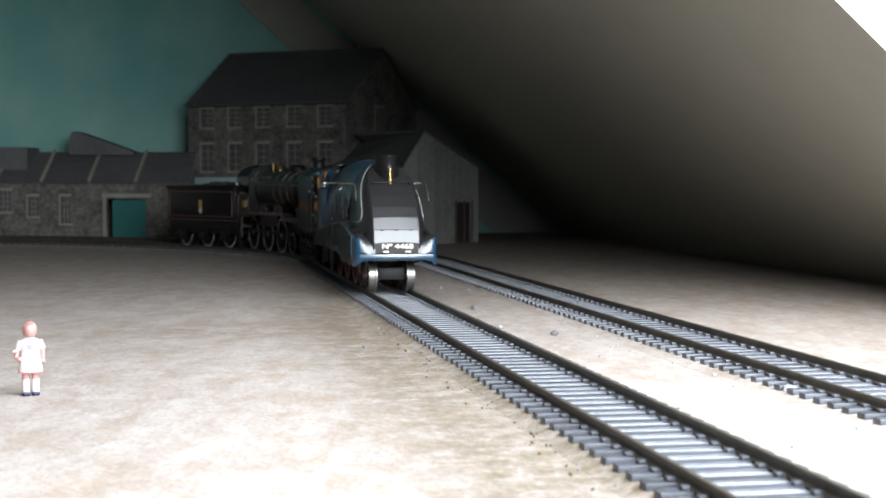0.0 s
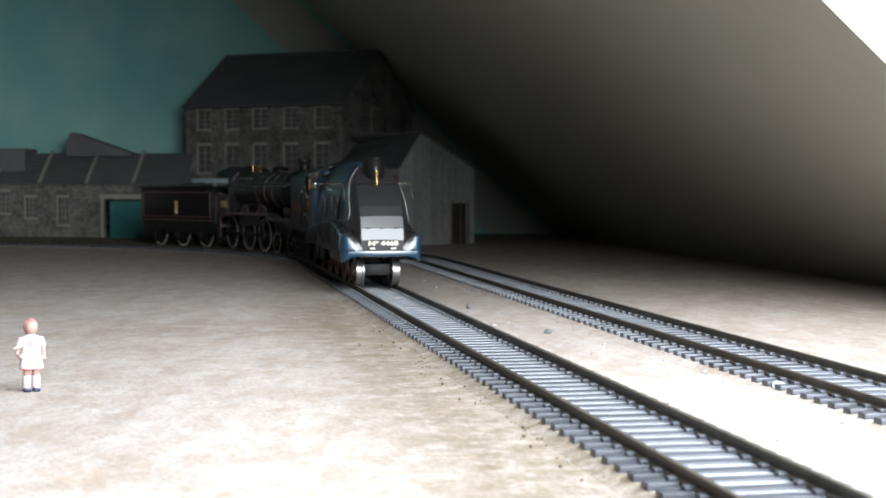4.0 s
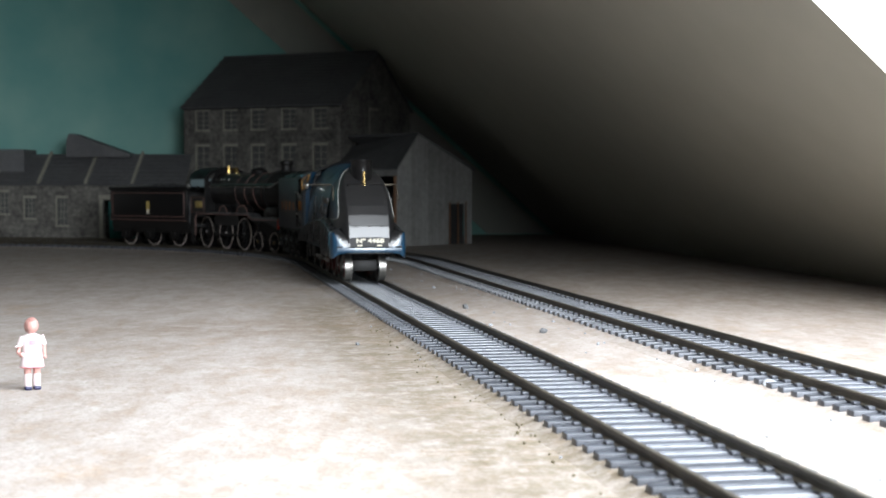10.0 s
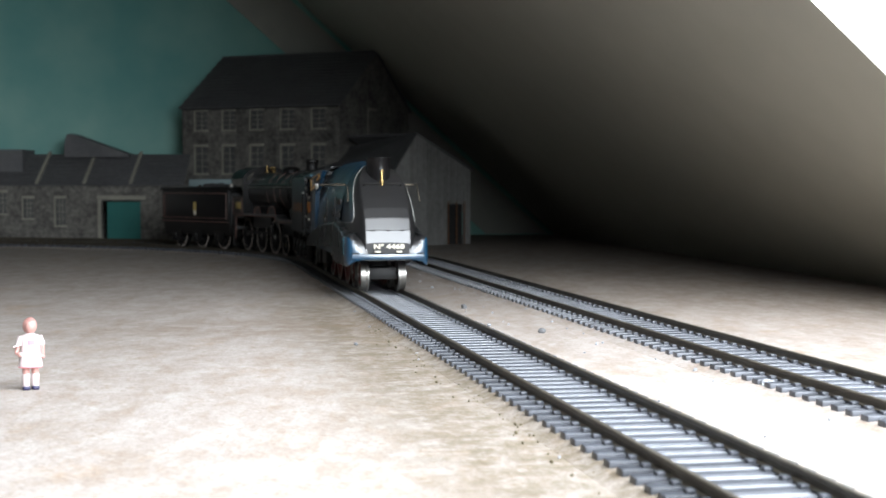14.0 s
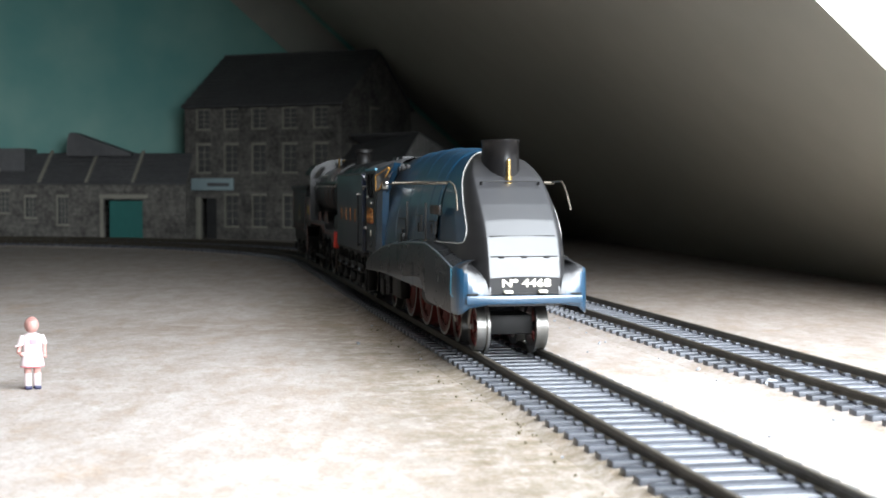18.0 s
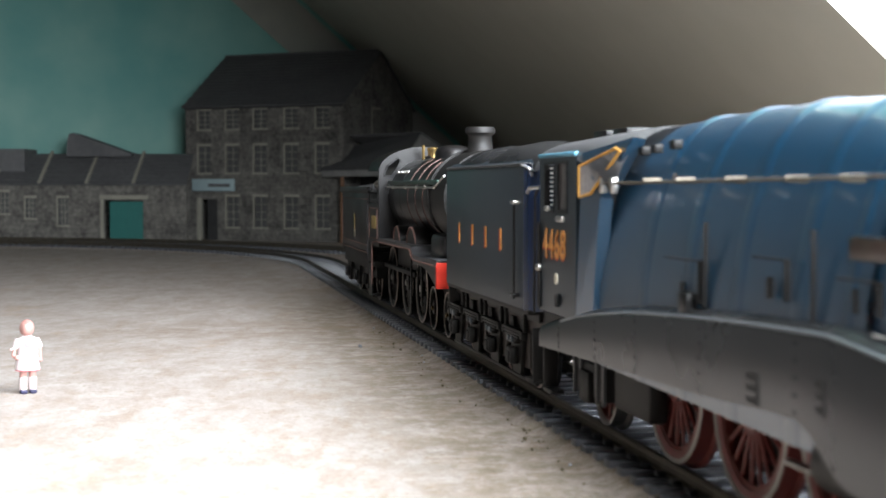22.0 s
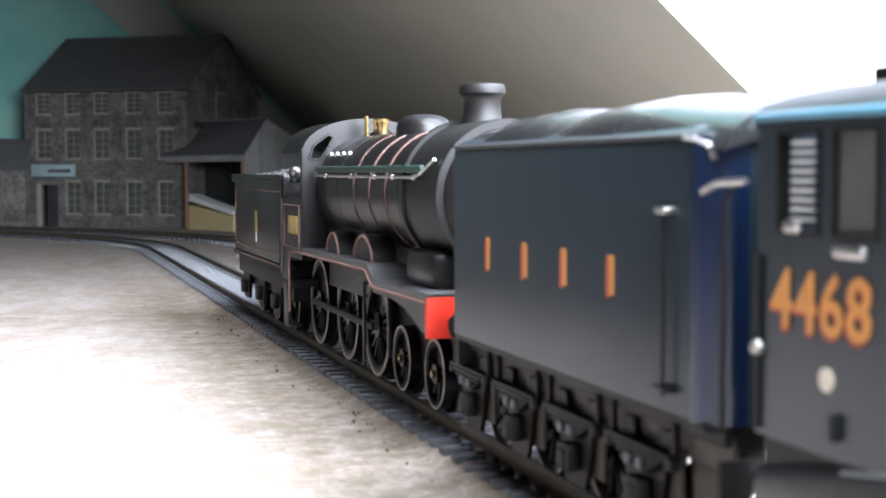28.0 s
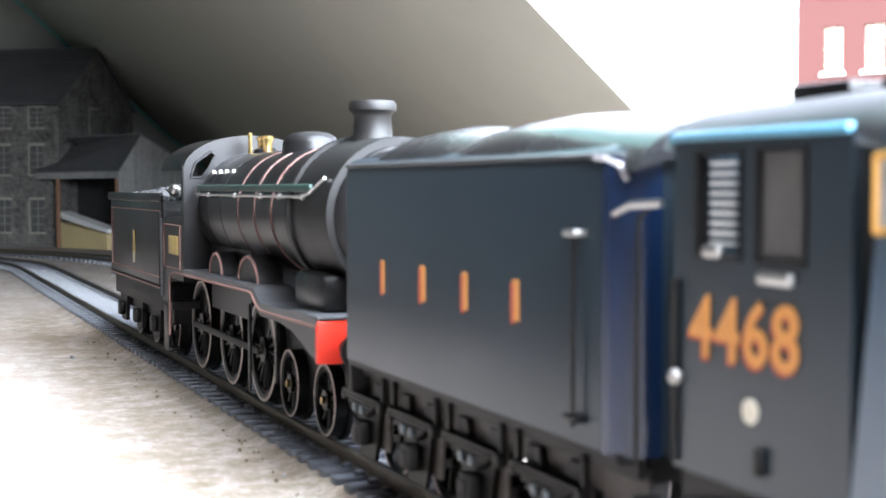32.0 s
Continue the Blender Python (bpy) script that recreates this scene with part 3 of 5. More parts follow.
def goods_shed():
    ob = thing("goods_shed", "weathered grey timber goods shed with an open side bay", "building")
    c, r = Vector((-37.0, 1112.0, 0)), Vector((22.5, 1166.0, 0))
    wd = (r - c).length
    at = Matrix.Translation(c) @ Matrix.Rotation(math.atan2(r.y - c.y, r.x - c.x), 4, "Z")
    apex = 0.27 * wd
    prof = lambda x: 62 + (88.5 - 62) * (x / apex if x < apex else (wd - x) / (wd - apex))
    n = 22
    door = (wd * 0.70, wd * 0.90, 33.0)
    wall = None
    for k in range(n):
        x0, x1 = wd * k / n, wd * (k + 0.93) / n
        z0 = door[2] if door[0] < (x0 + x1) / 2 < door[1] else 0
        bm = B()
        e = random.uniform(0, 0.4)
        prism(bm, [(x0, z0), (x1, z0), (x1, prof(x1)), (x0, prof(x0))], "y", -e, 1.5, at)
        p = part("plank", bm, PLANK, ob, smooth=None)
        p.name = "plank"
    bm = B()
    box(bm, door[0], door[1], 1.7, 2.3, 0, door[2], 0, at)
    part("door", bm, DARK, ob, "dark narrow doorway")
    bm = B()
    for x in (door[0] - 1, (door[0] + door[1]) / 2, door[1] + 1):
        box(bm, x - 0.6, x + 0.6, -1.0, -0.45, 0, door[2] + 2, 0.1, at)
    part("door_frame", bm, TIMBER, ob)
    # the open side: canopy roof, posts, dark bay and a pale loading bank
    a0 = at @ Vector((apex, 0, 88.5))
    e0 = at @ Vector((-2, -2, 60.5))
    e1 = Vector((-106.0, 1195.0, 60.0))
    a1 = Vector((-104.0, 1240.0, 76.0))
    bm = B()
    loft(bm, [[e0, e1, a1, a0], [p + Vector((0, 0, 1.6)) for p in (e0, e1, a1, a0)]])
    part("roof", bm, SLATE, ob, "dark grey sloping canopy roof", smooth=None)
    bm = B()
    b0, b1 = at @ Vector((wd + 2, -2, 60)), at @ Vector((wd + 2, 90, 60))
    loft(bm, [[a0, b0, b1, at @ Vector((apex, 90, 88.5))], [p + Vector((0, 0, 1.6)) for p in (a0, b0, b1, at @ Vector((apex, 90, 88.5)))]])
    part("roof", bm, SLATE, ob, "dark grey roof slope", smooth=None)
    bm = B()
    loft(bm, [[e0 + Vector((0, 0, -5)), e1 + Vector((0, 0, -5)), e1 + Vector((0.8, 1.2, -5)), e0 + Vector((0.8, 1.2, -5))],
              [e0, e1, e1 + Vector((0.8, 1.2, 0)), e0 + Vector((0.8, 1.2, 0))]])
    part("fascia_board", bm, PLANK, ob)
    for f in (0.02, 0.72):
        p = e0.lerp(e1, f)
        bm = B()
        box(bm, p.x - 1.6, p.x + 1.6, p.y + 2, p.y + 5, 0, 60, 0.3)
        part("post", bm, TIMBER, ob, "brown timber post")
    # dark sheet closing the bay, interior shade put into its colour
    bm = B()
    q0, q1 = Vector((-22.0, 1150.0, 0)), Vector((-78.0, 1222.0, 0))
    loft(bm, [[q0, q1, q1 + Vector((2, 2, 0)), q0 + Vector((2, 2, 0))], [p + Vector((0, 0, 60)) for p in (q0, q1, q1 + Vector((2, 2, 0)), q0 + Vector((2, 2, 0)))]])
    part("bay_back", bm, DARK, ob, "dark sheet for the shade inside the bay", smooth=None)
    q0, q1 = Vector((-47.0, 1128.0, 0)), Vector((-88.0, 1186.0, 0))
    deep = Vector((10, 7, 0))
    bm = B()
    loft(bm, [[q0, q1, q1 + deep, q0 + deep], [p + Vector((0, 0, h)) for p, h in ((q0, 12), (q1, 20), (q1 + deep, 20), (q0 + deep, 12))]])
    part("loading_bank", bm, STRAW, ob, "straw-coloured loading bank", smooth=None)
    bm = B()
    loft(bm, [[p + Vector((0, 0, h)) for p, h in ((q0, 13), (q1, 24), (q1 + deep, 24), (q0 + deep, 13))], [p + Vector((0, 0, h)) for p, h in ((q0, 16), (q1, 29), (q1 + deep, 29), (q0 + deep, 16))]])
    part("bank_top", bm, WHITE, ob, "pale slanting top board", smooth=None)
    return ob


def town_house():
    """A full-sized house across the way, seen through the roof window; here in metres times a thousand."""
    ob = thing("brick_house", "red brick town house with cream sash windows and white sills", "house")
    way = radians(24.9)
    far = 60000.0
    at = Matrix.Translation((far * math.sin(way), far * math.cos(way), -2600)) @ Matrix.Rotation(-way - radians(28), 4, "Z")
    L, H, D = 14000.0, 13500.0, 7000.0
    wins = [(1150 + k * 1750, 2000 + k * 1750, 900 + row * 3200, 2700 + row * 3200) for row in range(4) for k in range(7)]
    bm = B()
    wall_with_holes(bm, L, H, 300, wins, at)
    part("front_wall", bm, BRICK, ob, smooth=None)
    for x in (0, L - 300):
        part("end_wall", box(B(), x, x + 300, 300, D, 0, H, 0, at), BRICK, ob, smooth=None)
    part("back_wall", box(B(), 300, L - 300, D - 300, D, 0, H, 0, at), BRICK, ob, smooth=None)
    part("roof", prism(B(), [(-300, H), (D + 300, H), (D / 2, H + 2600)], "x", -300, L + 300, at), SLATE, ob, smooth=None)
    for x0, x1, z0, z1 in wins:
        w = part("window", box(B(), x0 - 120, x1 + 120, -120, 80, z0 - 200, z0 - 5, 15, at), WHITE, ob, "white sill under a cream sash")
        part("pane", box(B(), x0, x1, 150, 180, z0, z1, 0, at), CREAM, w)
        bm = box(B(), x0, x1, 100, 150, (z0 + z1) / 2 - 40, (z0 + z1) / 2 + 40, 0, at)
        box(bm, (x0 + x1) / 2 - 25, (x0 + x1) / 2 + 25, 100, 148, z0, z1, 0, at)
        part("glazing_grid", bm, WHITE, w)
    structure("ground_outside", box(B(), -200000, 200000, -200000, 200000, -2900, -2600), GRASS, "plain green ground outside the house", category="ground")


GRASS = material("grass", (0.06, 0.09, 0.03), 0.9, 0, (0.04, 0.06, 0.02), 5, 0.6, 0, None, 0.3)
mill(), workshop(), goods_shed(), town_house()



def figure():
    bm = B()
    loft(bm, [[(r * math.cos(a * math.pi / 8), 0.72 * r * math.sin(a * math.pi / 8), z) for a in range(16)]
              for r, z in ((2.75, 5.5), (2.85, 5.75), (2.6, 7.4), (2.2, 9.6), (2.15, 11.0), (2.35, 12.3), (2.0, 13.3), (0.85, 13.8), (0.7, 14.2))])
    for x in (-1, 1):
        rod(bm, (x * 1.05, 0, 0.6), (x * 1.05, 0, 3.9), 0.85, 0.95, 10), rod(bm, (x * 1.05, 0, 3.9), (x * 1.0, 0, 5.8), 0.8, 0.9, 10)
        box(bm, x * 1.05 - 0.8, x * 1.05 + 0.8, -1.6, 0.9, 0.0, 0.95, 0.3)
        rod(bm, (x * 2.0, 0, 13.1), (x * 2.75, -0.1, 11.0), 0.75, 0.7, 10)
    rod(bm, (-2.7, -0.1, 11.1), (-3.3, -0.9, 9.2), 0.5, 0.45, 8), rod(bm, (-3.3, -0.9, 9.2), (-2.3, -1.9, 8.7), 0.45, 0.45, 8), ball(bm, (-2.6, -1.8, 8.8), 0.6)
    rod(bm, (2.75, -0.1, 11.1), (2.75, -0.4, 8.4), 0.5, 0.42, 8), ball(bm, (2.75, -0.5, 8.0), 0.55)
    ball(bm, (0, -0.15, 15.5), 1.5, 0.92, 0.95, 1.2)
    ball(bm, (0, 0.45, 15.6), 1.7, 0.98, 0.85, 1.25)
    box(bm, -0.6, 1.4, -1.75, -1.45, 11.2, 11.7, 0.1, Matrix.Rotation(radians(-18), 4, "Y"))
    me = mesh_of("doll_figure", bm, DRESS, 45)
    for m in (SKIN, NAVY, PINK, HAIR):
        me.materials.append(m)
    for f in me.polygons:
        x, y, z = (c * 1e3 for c in f.center)
        hair = z > 13.9 and (y > 0.35 or z > 16.9)
        skin = z > 13.9 or 4.0 < z < 5.45 or (abs(x) > 2.45 and z < 11.0 and z > 7.4)
        f.material_index = 2 if z < 0.98 else 4 if hair else 1 if skin else 3 if z < 5.8 and z > 5.4 or (y < -1.44 and 10.5 < z < 12.4 and abs(x) < 2) else 0
    ob = new("doll_figure", me)
    ob.matrix_world = Matrix.Translation((-0.0964, 0.3284, 0)) @ Matrix.Rotation(radians(25), 4, "Z") @ Matrix.Diagonal((1.0, 1.0, 0.955, 1.0))
    return tagged(ob, "tiny painted plastic figure in a white and pink dress", "figurine")


figure()


def loose_ballast():
    """Stray chips of pale ballast beside the sleepers and between the tracks."""
    rng = random.Random(11)
    bm = B()
    for k in range(210):
        track_side = rng.choice((-17.5, 16.5, 16.5, TRACK_GAP - 17.5, TRACK_GAP - 17, TRACK_GAP + 17, 30))
        s_at = -rng.uniform(90, 900) ** 1.0
        p, a = rail_line(s_at, track_side + rng.gauss(0, 2.0 if track_side != 30 else 10))
        r = rng.choice((0.3, 0.4, 0.5, 0.7)) * rng.uniform(0.7, 1.3)
        bmesh.ops.create_icosphere(bm, subdivisions=1, radius=r, matrix=Matrix.LocRotScale((p.x, p.y, r * 0.45), Euler((rng.random() * 3, rng.random() * 3, 0)), (1, rng.uniform(0.6, 1), rng.uniform(0.5, 0.8))))
    tagged(part("loose_ballast", bm, BALLAST, None, "scattered pale grey ballast chips beside the tracks", smooth=None), kind="stuff", category="gravel")
    bm = B()
    for k in range(90):
        p, a = rail_line(-rng.uniform(170, 480), -17.0 - abs(rng.gauss(0, 3.6)))
        r = rng.choice((0.18, 0.25, 0.32, 0.45)) * rng.uniform(0.7, 1.2)
        bmesh.ops.create_icosphere(bm, subdivisions=1, radius=r, matrix=Matrix.LocRotScale((p.x, p.y, r * 0.4 + 0.1), Euler((rng.random() * 3, rng.random() * 3, 0)), (1, rng.uniform(0.6, 1), rng.uniform(0.5, 0.8))))
    tagged(part("track_grit", bm, GRIT, None, "olive-brown grit scattered beside the sleeper ends", smooth=None), kind="stuff", category="gravel")
    for x, y, r, mat in ((32.0, 455.5, 1.3, SLATE), (-2.9, 481.6, 0.9, SLATE), (8.3, 546.2, 1.4, SLATE), (76.1, 328.4, 2.2, BALLAST), (79.5, 326.0, 1.6, BALLAST), (-26.0, 420.0, 0.7, SLATE)):
        bm = B()
        bmesh.ops.create_icosphere(bm, subdivisions=2, radius=r, matrix=Matrix.LocRotScale((x, y, r * 0.5 if x > 70 or x < 0 else r * 0.5), Euler((rng.random(), rng.random(), 0)), (1, 0.8, 0.7)))
        for v in bm.verts:
            v.co += Vector((rng.uniform(-0.2, 0.2), rng.uniform(-0.2, 0.2), rng.uniform(-0.15, 0.15))) * r
        tagged(part("pebble", bm, mat, None, "small rough stone chip lying by the track", smooth=None), category="pebble", group="stone chips")
track(0.0, -1560.0, 320.0, "single track of dark steel rails on black plastic sleepers")
loose_ballast()
track(TRACK_GAP, -1480.0, 480.0, "second track of dark steel rails on black plastic sleepers")


# ---- rolling stock; y runs forward, z up from the rail ----
def wheel(parent, x, r, spokes, face, hub=BRIGHT, name="wheel"):
    """A spoked wheel on one end of an axle part, outer face away from the middle."""
    s = 1 if x > 0 else -1
    bm = B()
    ring = lambda rr, xx: [(x + s * xx, rr * math.cos(a * math.tau / 28), rr * math.sin(a * math.tau / 28)) for a in range(28)]
    loft(bm, [ring(q, w) for q, w in ((r * 0.84, -1.9), (r + 0.75, -1.9), (r + 0.75, -1.2), (r, -1.0), (r, 1.2), (r * 0.9, 1.3), (r * 0.84, 1.0))], caps=False)
    loft(bm, [ring(r * 0.84, 1.0), ring(r * 0.84, -1.9)], caps=False)
    ob = part(name, bm, (TYRE if r < 9 else WHEEL_RED) if face is WHEEL_RED else BLACK, parent, "spoked model wheel")
    bm = B()
    loft(bm, [ring(r * 0.995, 1.1), ring(r * 0.995, 1.36), ring(r * 0.935, 1.40), ring(r * 0.935, 1.1)], caps=False)
    part("rim_line", bm, TYRE if face is WHEEL_RED else RIM, ob, "thin pale rim line")
    bm = B()
    rod(bm, (x - s * 0.8, 0, 0), (x + s * 1.3, 0, 0), r * 0.2 + 0.5, seg=12)
    for k in range(spokes):
        a = k * math.tau / spokes
        rod(bm, (x + s * 0.3, 0, 0), (x + s * 0.4, r * 0.88 * math.cos(a), r * 0.88 * math.sin(a)), 0.42, 0.34, 5)
    loft(bm, [ring(r * 0.86, 0.7), ring(r * 0.79, 0.9), ring(r * 0.79, -0.4), ring(r * 0.86, -0.4)], caps=False)
    if r > 9:
        a0 = 0.4
        prism(bm, [(r * 0.84 * math.cos(a0 + i * 0.25), r * 0.84 * math.sin(a0 + i * 0.25)) for i in range(7)], "x", x - s * 0.2, x + s * 0.8)
    part("spokes", bm, face, ob)
    bm = B()
    rod(bm, (x + s * 1.3, 0, 0), (x + s * 1.9, 0, 0), max(0.7, r * 0.10), seg=10)
    part("hub_cap", bm, hub, ob)
    return ob


WHEELS = []      # wheel, its place on its thing, its radius


def axle(parent, y, r, spokes, face, hub=BRIGHT):
    bm = B()
    rod(bm, (-7.0, y, r), (7.0, y, r), 1.1, seg=10)
    part("axle", bm, SOOT, parent)
    for x in (-8.0, 8.0):
        WHEELS.append((wheel(parent, x, r, spokes, face, hub), (0, y, r), r))


def arch(w, zb, zt, y, n=2.6, count=22):
    """An upside-down U across the engine, from one foot to the other."""
    out = []
    for k in range(count + 1):
        a = math.pi * k / count
        c, s = math.cos(a), math.sin(a)
        out.append((w * math.copysign(abs(c) ** (2 / n), c), y, zb + (zt - zb) * abs(s) ** (2 / n)))
    return out


NOSE_IN = 11.0


def front_engine():
    """The blue streamlined engine: front beam at y = 86, cab rear at y = -89."""
    ob = thing("streamlined_locomotive", "garter blue streamlined model steam locomotive with a wedge nose", "locomotive", "engines")
    for y, r, n, f in ((57, 6.3, 10, WHEEL_RED), (36.5, 6.3, 10, WHEEL_RED), (17, 12.6, 20, WHEEL_RED), (-12, 12.6, 20, WHEEL_RED), (-41, 12.6, 20, WHEEL_RED), (-76, 7.2, 10, WHEEL_RED)):
        axle(ob, y, r, n, f)
    # boiler casing: a wedge nose between two creases, running back into the round casing
    prow_z = (13, 17, 20, 25, 30, 34, 38, 42, 45, 47.6, 49.4, 51.2, 52.2)
    prow_y = (86.8, 86.7, 86.6, 85.5, 83.4, 80.4, 76.2, 71.2, 67, 62.2, 58.2, 51, 43)
    prow = lambda z: float(np.interp(z, prow_z, prow_y))
    prow_top = lambda y: float(np.interp(-y, [-q for q in prow_y[1:]], prow_z[1:]))
    round_at = lambda z: 15.0 * max(0.0, 1 - (max(0.0, z - 13) / 39.2) ** 2.4) ** (1 / 2.4)

    def flank(y, z):
        """Half width of the nose at a height: the flat front out to its crease, then the flank sweeping back."""
        back = max(0.0, prow(z) - y)
        wide = 8.9 + 6.2 * min(1.0, back / 17.0) ** 0.62
        full = max(0.05, round_at(z))
        return (wide ** -9 + full ** -9) ** (-1 / 9)

    def casing(y):
        top = prow_top(y)
        side = [(flank(y, z), y, z) for z in (13 + (top - 13) * (1 - (1 - k / 60) ** 1.6) for k in range(61))]
        lip = side[-1][0]
        over = [(lip * (1 - k / 14), y, top + 0.35 * (1 - (1 - k / 14) ** 2)) for k in range(1, 15)]
        half = side + over
        return half + [(-x, q, z) for x, q, z in half[-2::-1]]
    # the blue sweeps forward over the side, the black nose runs up to the chimney
    edge = lambda z: float(np.interp(z, (27.5, 28.2, 29.5, 32, 35, 38.5, 42, 45.5, 48.5, 50.8, 52.3), (66, 73, 74.8, 74.4, 71.6, 67.6, 63.2, 57.6, 54, 50.4, 45)))
    ys = [86.6 - 0.2 * k for k in range(25)] + [81.6 - 0.4 * k for k in range(105)]
    for name, mat, label, keep in (("nose_casing", NOSE, "glossy black wedge-shaped nose", False), ("boiler_front_casing", BLUE, "glossy blue casing sweeping to the nose", True)):
        bm = loft(B(), [casing(y) for y in ys], closed=False, caps=False)
        gone = []
        for q in bm.faces:
            c = q.calc_center_median()
            blue = c.z > 27.5 and c.y < edge(c.z)
            if blue != keep:
                gone.append(q)
        bmesh.ops.delete(bm, geom=gone, context="FACES")
        part(name, bm, mat, ob, label, smooth=75)
    bm = B()
    bm.faces.new([bm.verts.new((x, y + 0.01 - (20.0 - z) * 0.12, z)) for x, y, z in casing(ys[0])])
    part("number_panel", bm, NOSE, ob, "black foot of the nose under the number", smooth=None)
    bm = B()
    swell = lambda y: 1 + float(np.interp(y, (-66, -40, -20, 0, 20, 38.6), (0.012, 0.033, 0.042, 0.044, 0.026, 0.002)))
    loft(bm, [[(x, y, 13 + (z - 13) * swell(y)) for x, _, z in arch(15.05, 13.0, 52.2, 38.5, 2.4, 60)] for y in (40.6, 38.6, 33, 26, 20, 10, 0, -10, -20, -30, -40, -55, -66)], closed=False, caps=False)
    part("boiler_casing", bm, BLUE, ob, "smooth blue boiler casing with bands", smooth=60)
    # the black nose sweeps back along the side under a pale line
    for s in (1, -1):
        pts = []
        for z in (27.9, 28.4, 29.0, 30, 31, 32.5, 34, 35.5, 37, 39, 40, 41.5, 43, 44.5, 46, 47.5, 48.5, 49.5, 50.3, 50.9, 51.4, 51.8, 52.15):
            pts.append((s * (flank(edge(z), z) + 0.08), edge(z), z + 0.08))
        pts = [(s * 15.15, 44, 27.6)] + pts
        part("lining", tube(B(), pts, 0.17, 6), LINE, ob, "thin pale lining between black nose and blue casing")
    for y in (33, 14, -4, -22, -40):
        bm = B()
        loft(bm, [[(x * (1 + 0.012 * h), y + e, 13 + (z - 13) * (swell(y) + 0.009 * h)) for x, _, z in arch(15.05, 13.0, 52.2, 38.5, 2.4, 60)] for e, h in ((2.2, -0.1), (1.6, 0.5), (0.8, 0.9), (0, 1), (-0.8, 0.9), (-1.6, 0.5), (-2.2, -0.1))], closed=False, caps=False)
        part("boiler_band", bm, BLUE, ob, smooth=60)
    # the nose door: two seams across the wedge, hinges and the number
    for z, w in ((25.3, 8.6), (30.3, 8.4)):
        part("door_seam", rod(B(), (-w, prow(z) + 0.12, z), (w, prow(z) + 0.12, z), 0.14, seg=6), SOOT, ob, "thin dark nose door seam")
    for x in (-5.8, 0, 5.8):
        part("hinge", box(B(), x - 0.7, x + 0.7, prow(25.3), prow(25.3) + 0.5, 24.9, 25.5, 0.15), SOOT, ob)
    num = text_mesh("front_number", "Nº 4468", 2.6, CREAM, ob, Matrix.Translation(Vector((-0.3, 86.65, 17.9)) / 1e3) @ Matrix.Rotation(math.pi, 4, "Z") @ Matrix.Rotation(radians(90), 4, "X") @ Matrix.Diagonal((1.42, 1, 1, 1)), "cream shaded running number", 0.08, 0.09)
    bm = B()
    rod(bm, (-7.8, 70.4, 44.0), (7.8, 70.4, 44.0), 0.2, seg=8)
    for x in (-7.6, 7.6):
        rod(bm, (x, 70.4, 44.0), (x, 69, 42.4), 0.35, seg=6)
    part("lamp_rail", bm, BLACK, ob)
    for x in (-4.4, 4.4):
        part("lamp_iron", box(B(), x - 1.1, x + 1.1, 86.4, 88.0, 16.3, 17.0, 0.15), CREAM, ob, "small pale lamp iron")
    # chimney and whistle
    bm = B()
    oval = lambda r, q, z: [(r * math.cos(a * math.tau / 28), 59 + q * math.sin(a * math.tau / 28), z) for a in range(28)]
    loft(bm, [oval(5.4, 9.0, 42), oval(4.8, 8.0, 50), oval(4.75, 7.9, 54), oval(4.95, 8.1, 54.2), oval(4.95, 8.1, 55.0), oval(4.1, 7.2, 55.0), oval(3.9, 6.8, 50)])
    part("chimney", bm, BLACK, ob, "glossy black elongated double chimney", smooth=50)
    bm = B()
    rod(bm, (0, 68.8, 43), (0, 68.8, 49.2), 0.6, seg=12)
    rod(bm, (0, 68.8, 43), (0, 68.8, 45.4), 1.0, seg=12)
    ball(bm, (0, 68.8, 49.3), 0.6)
    part("whistle", bm, BRASS, ob, "brass whistle before the chimney")
    # handrails
    for s in (1, -1):
        bm = B()
        tube(bm, [(s * 15.8, -60, 43.2), (s * 15.8, 50, 43.8), (s * 15.5, 60, 43.9), (s * 15.0, 66, 43.9), (s * 14.6, 70, 42.8), (s * 14.6, 73, 40.4), (s * 14.9, 75.2, 36.6)], 0.24)
        rail = part("handrail", bm, STEEL, ob, "thin steel handrail along the casing")
        for y in (-36, -22, -4, 14, 36, 54):
            part("handrail_knob", rod(B(), (s * 13.4, y, 43.6), (s * 16.2, y, 43.6), 0.5, 0.42, 8), STEEL, rail)
        part("side_nameplate", box(B(), min(s * 14.6, s * 15.45), max(s * 14.6, s * 15.45), 37, 52, 35.2, 37.4, 0.2), PLATE_BROWN, ob, "small dark brown nameplate with a thin brass edge")
        for y0, y1, z0, z1 in ((-29, -15.5, 26.8, 32.6), (2.5, 12, 29.4, 34.2), (31, 45, 29.5, 33.0)):
            bm = B()
            for a, b, c, d in ((y0, y1, z1 - 0.12, z1 + 0.12), (y1 - 0.2, y1 + 0.2, z0, z1), ((y0 + y1) / 2 - 0.25, (y0 + y1) / 2 + 0.25, z0, z0 + 2.6)):
                box(bm, min(s * 14.6, s * 15.27), max(s * 14.6, s * 15.27), a, b, c, d, 0)
            part("hatch_seam", bm, SOOT, ob, "thin dark outline of a casing hatch")
        for y in (-13.7, 19.6):
            part("casing_seam", box(B(), min(s * 14.6, s * 15.22), max(s * 14.6, s * 15.22), y - 0.1, y + 0.1, 26.5, 38, 0), SOOT, ob)
        for y, x, z in ((-50, 11.2, 48.6), (-44, 11.2, 48.8), (-36, 11.0, 49.2)):
            part("casing_vent", box(B(), s * x - 0.7, s * x + 0.7, y - 1.1, y + 1.1, z - 0.9, z + 0.5, 0.2), SOOT, ob, "small dark casing vent")
